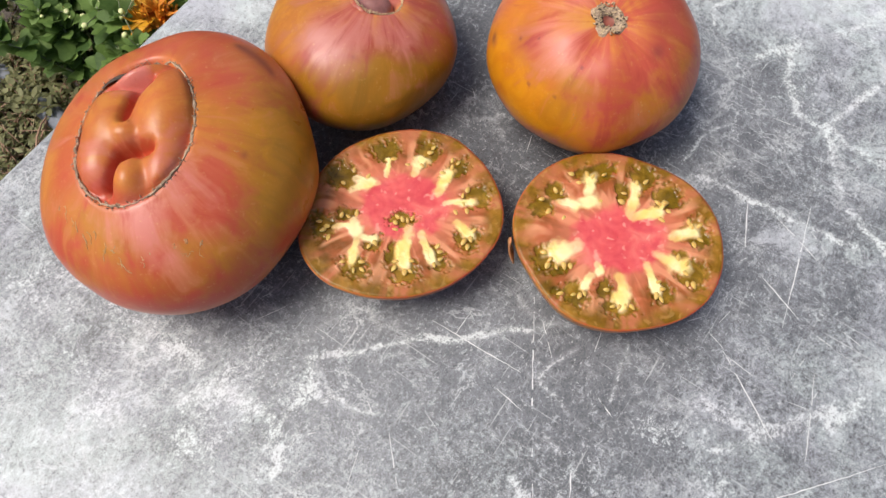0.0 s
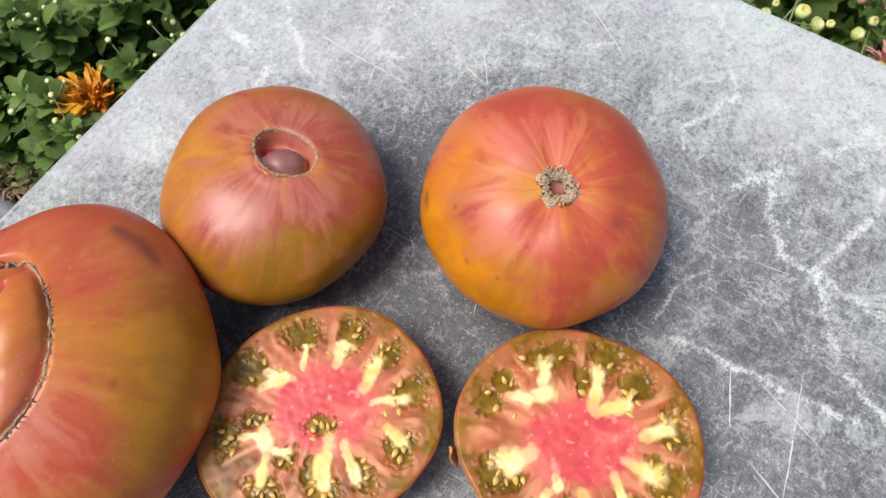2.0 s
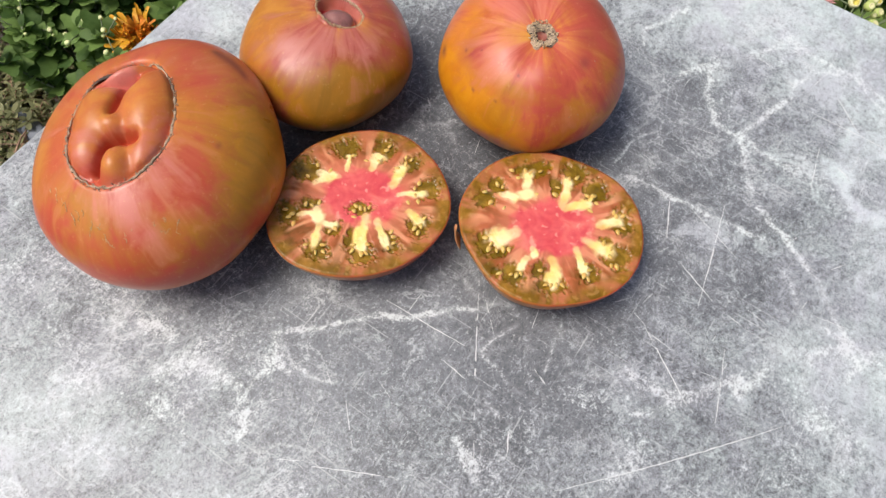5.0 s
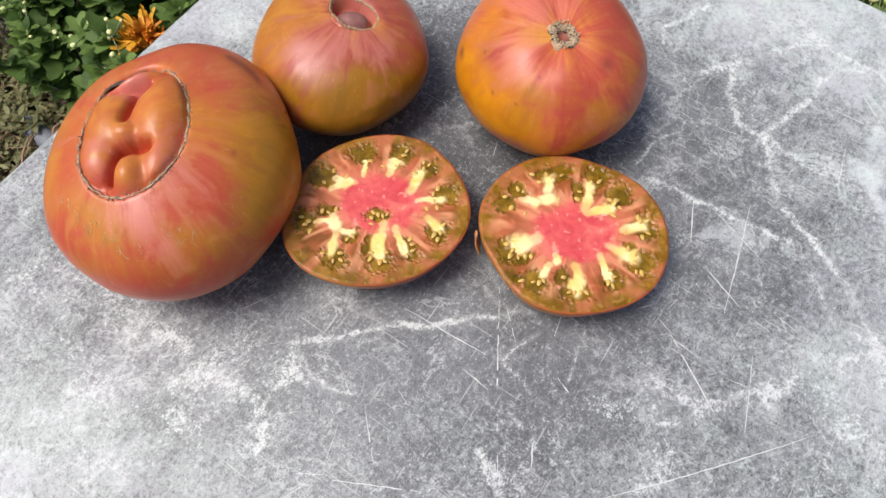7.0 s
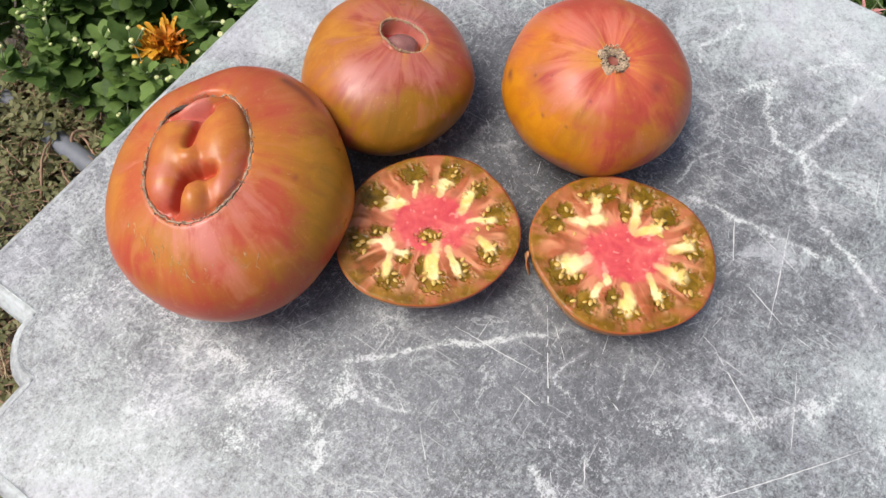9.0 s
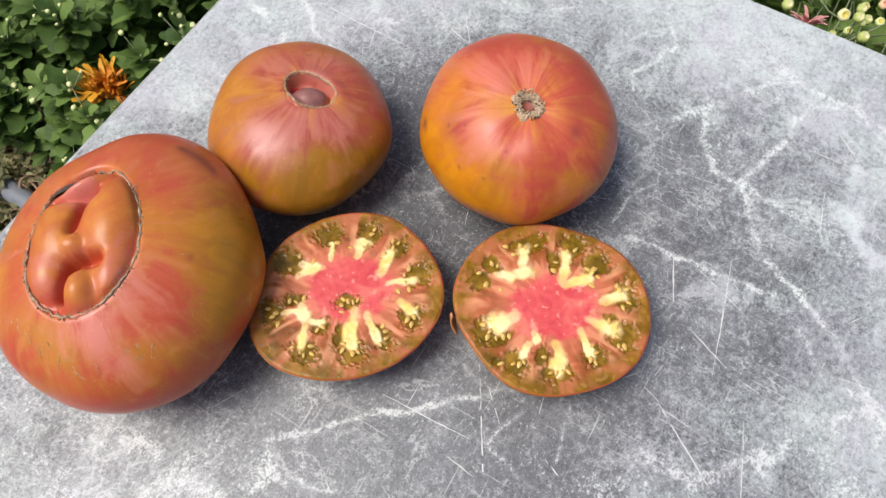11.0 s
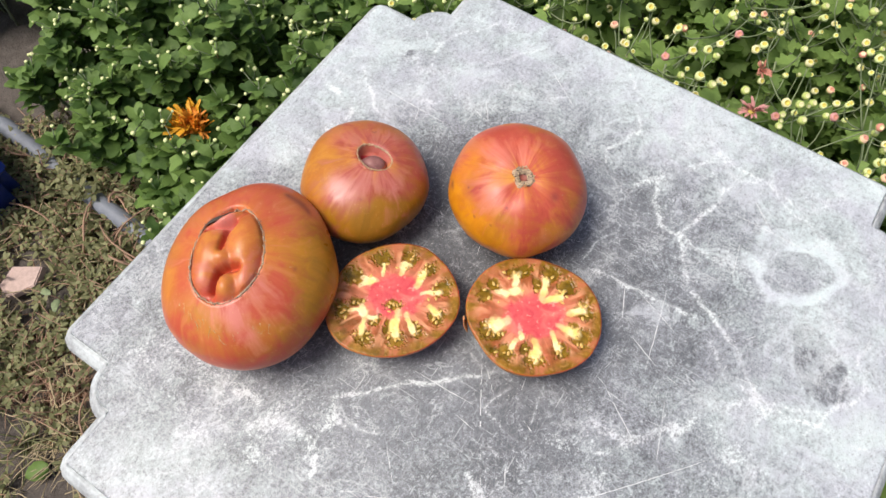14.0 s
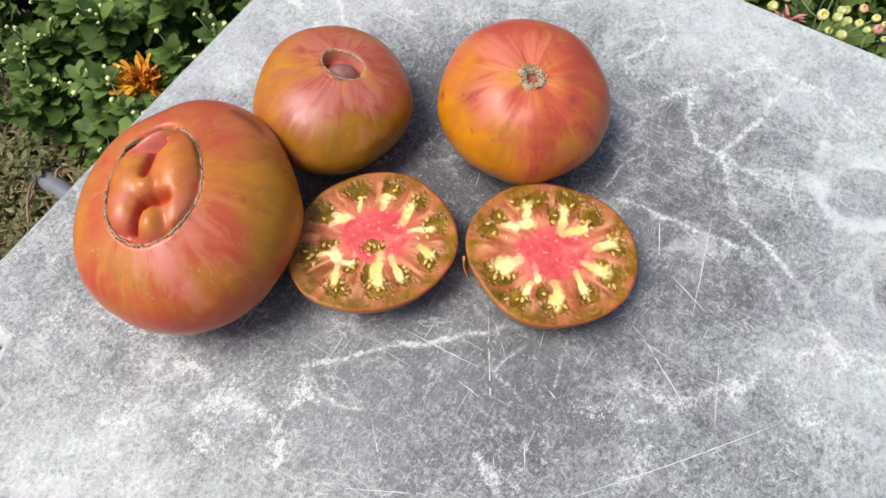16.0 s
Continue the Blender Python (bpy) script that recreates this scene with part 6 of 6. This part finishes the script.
def loose_stems():
    """Dry brown runners and straw lying over the pipe and soil."""
    r = random.Random(44)
    for k, (x, y, a, L, mat, lab) in enumerate(((-0.60, 0.60, 0.2, 0.16, STEM_RED, "dry brown runner arching over the pipe"), (-0.56, 0.55, 1.3, 0.18, STEM_RED, "dry brown runner arching over the pipe"),
                                                (-0.50, 0.50, 2.5, 0.17, STEM_RED, "dry brown runner arching over the pipe"), (-0.47, 0.54, 0.6, 0.14, STEM_RED, "dry brown runner arching over the pipe"),
                                                (-0.66, 0.55, -0.7, 0.16, STEM_RED, "dry brown runner on the weeds"), (-0.575, 0.288, 0.35, 0.12, STRAW, "dry straw stalk on bare soil"),
                                                (-0.60, 0.10, 0.1, 0.30, STRAW, "long dry straw stalk on bare soil"), (-0.50, 0.07, 0.9, 0.14, STRAW, "thick straw stub on bare soil"),
                                                (-0.46, 0.30, 1.2, 0.12, STEM_RED, "thin dry twig on bare soil"), (-0.50, 0.20, 2.2, 0.12, STEM_RED, "thin dry twig on bare soil"))):
        pts = []
        hump = 0.035 if mat is STEM_RED else 0.008
        for i in range(9):
            q = i / 8
            pts.append((x + (q - 0.5) * L * math.cos(a) + 0.012 * math.sin(5 * q + k), y + (q - 0.5) * L * math.sin(a) + 0.012 * math.cos(4 * q + k), 0.008 + hump * math.sin(math.pi * q)))
        v, f = tube(pts, [0.0022 * (1 - 0.5 * i / 8) * (1.4 if mat is STRAW else 1) for i in range(9)], 6)
        ob = part("dry_stem", mesh_of("dry_stem", v, f), mat, None)
        tagged(ob, lab, "dry stem", "dry stems on the ground")
    for _ in range(16):
        q0 = r.uniform(0, 1)
        x, y = -0.70 + 0.32 * q0 + r.gauss(0, 0.025), 0.70 - 0.24 * q0 + r.gauss(0, 0.025) - 0.02
        a, turn, L, hump = r.uniform(0, 6.28), r.uniform(-3.0, 3.0), r.uniform(0.05, 0.13), r.uniform(0.02, 0.045)
        pts = []
        for i in range(10):
            pts.append((x, y, 0.006 + hump * math.sin(math.pi * i / 9)))
            x, y, a = x + L / 9 * math.cos(a), y + L / 9 * math.sin(a), a + turn / 9
        v, f = tube(pts, [0.0027 - 0.0011 * i / 9 for i in range(10)], 6)
        tagged(part("dry_stem", mesh_of("dry_stem", v, f), STEM_RED, None), "dry brown runner arching over the pipe", "dry stem", "dry stems on the ground")
    heap = Heap()
    for _ in range(900):
        x, y, a = r.uniform(-0.95, -0.25), r.uniform(-0.1, 0.62), r.uniform(0, 6.28)
        if inside_table((x, y), -0.12):
            continue
        L = r.uniform(0.015, 0.07)
        z = r.uniform(0.003, 0.03)
        heap.add(*tube([(x, y, z), (x + 0.5 * L * math.cos(a), y + 0.5 * L * math.sin(a), z + r.uniform(0, 0.012)), (x + L * math.cos(a + 0.3), y + L * math.sin(a + 0.3), z * 0.6)], [0.0009, 0.0008, 0.0004], 4))
    tagged(part("ground_litter", heap.mesh("ground_litter"), STRAW, None, kind="stuff"), "fine dry stalks and straw scattered on soil", "plant litter")


loose_stems()


def grass_tufts():
    """Dry and greyish green tufts of thin blades on the bare soil."""
    r = random.Random(57)
    for x, y, n, L, mat, lab in ((-0.554, 0.195, 46, 0.075, STRAW, "dry straw-coloured grass tuft on bare soil"), (-0.600, 0.182, 34, 0.060, WEED, "greyish green grass tuft on bare soil"),
                                 (-0.576, 0.236, 60, 0.050, STEM_RED, "matted brown grass tuft on bare soil"), (-0.640, 0.262, 40, 0.055, STEM_RED, "matted brown grass tuft on bare soil"),
                                 (-0.545, 0.262, 70, 0.050, STEM_RED, "matted brown grass tuft on bare soil"), (-0.610, 0.300, 60, 0.050, STEM_RED, "matted brown grass tuft on bare soil"), (-0.535, 0.160, 40, 0.060, STRAW, "dry straw-coloured grass tuft on bare soil")):
        heap = Heap()
        for _ in range(n):
            a, l, up = r.uniform(0, 6.283), L * r.uniform(0.5, 1.2), r.uniform(0.25, 0.9)
            sx, sy = r.gauss(0, 0.009), r.gauss(0, 0.009)
            pts = [(sx + l * q * math.cos(a), sy + l * q * math.sin(a), 0.002 + l * up * (q - 0.7 * q * q)) for q in (0.0, 0.35, 0.7, 1.0)]
            heap.add(*tube(pts, [0.0011, 0.0010, 0.0008, 0.0003], 4))
        ob = part("grass_tuft", heap.mesh("grass_tuft"), mat, None, kind="stuff", m=pose(x, y, 0.0))
        tagged(ob, lab, "grass", "grass tufts")


grass_tufts()


def stone_shard():
    r = random.Random(3)
    bm = bmesh.new()
    base = [(-0.045, 0.0), (-0.018, 0.030), (0.038, 0.014), (0.022, -0.020), (-0.030, -0.028)]
    lo = [bm.verts.new((x * 1.03, y * 1.03, 0)) for x, y in base]
    hi = [bm.verts.new((x, y, 0.016 + r.uniform(-0.002, 0.002))) for x, y in base]
    bm.faces.new(hi)
    bm.faces.new(lo[::-1])
    for i in range(5):
        bm.faces.new((lo[i], lo[(i + 1) % 5], hi[(i + 1) % 5], hi[i]))
    bmesh.ops.bevel(bm, geom=list(bm.edges), offset=0.0018, segments=2, affect="EDGES")
    ob = part("stone_shard", bm, SHARD, None, m=pose(-0.650, 0.440, 0.016, 4, -6, 12) @ Matrix.Scale(0.88, 4))
    ob.data.polygons.foreach_set("use_smooth", [False] * len(ob.data.polygons))
    tagged(ob, "flat pinkish broken stone shard on weeds", "stone")


stone_shard()


def blue_crate():
    """A blue plastic box with a flat lid standing on the soil."""
    bm = bmesh.new()
    bmesh.ops.create_cube(bm, size=1)
    bmesh.ops.scale(bm, vec=(0.2, 0.2, 0.10), verts=bm.verts)
    bmesh.ops.bevel(bm, geom=[e for e in bm.edges if abs(e.verts[0].co.x - e.verts[1].co.x) < 1e-4 and abs(e.verts[0].co.y - e.verts[1].co.y) < 1e-4], offset=0.02, segments=4, affect="EDGES")
    t = thing("plastic_box", "dark blue plastic box with a flat lid standing on soil", "box", pose(-0.820, 0.598, 0.0, 0, 0, 47))
    part("body", bm, BLUE, t, m=pose(0, 0, 0.05))
    bm = bmesh.new()
    bmesh.ops.create_cube(bm, size=1)
    bmesh.ops.scale(bm, vec=(0.212, 0.212, 0.014), verts=bm.verts)
    bmesh.ops.bevel(bm, geom=list(bm.edges), offset=0.005, segments=3, affect="EDGES")
    part("lid", bm, BLUE, t, m=pose(0, 0, 0.103))


blue_crate()


def fallen_leaves():
    for k, (x, y, z, rz, size, mat, lab) in enumerate(((-0.586, 0.130, 0.016, 30, 1.15, LEAF_A, "single round green leaf lying on bare soil"), (-0.578, 0.372, 0.045, 100, 0.9, STEM_PALE, "curled pale green leaf on the weeds"),
                                                       (-0.590, 0.402, 0.045, 150, 0.8, STEM_PALE, "curled pale green leaf on the weeds"))):
        vs, fs = leaf_template(0.05, 0.030, 0.013 if k == 0 else 0.007, 0.1 if k == 0 else 0.7, 0.0 if k == 0 else 0.5, 70 + k)
        ob = part("fallen_leaf", mesh_of("fallen_leaf", vs, fs), mat, None, m=pose(x, y, z, 8, -6, rz) @ Matrix.Scale(size, 4))
        md = ob.modifiers.new("thick", "SOLIDIFY")
        md.thickness = 0.0005
        tagged(ob, lab, "leaf", "fallen leaves")


fallen_leaves()
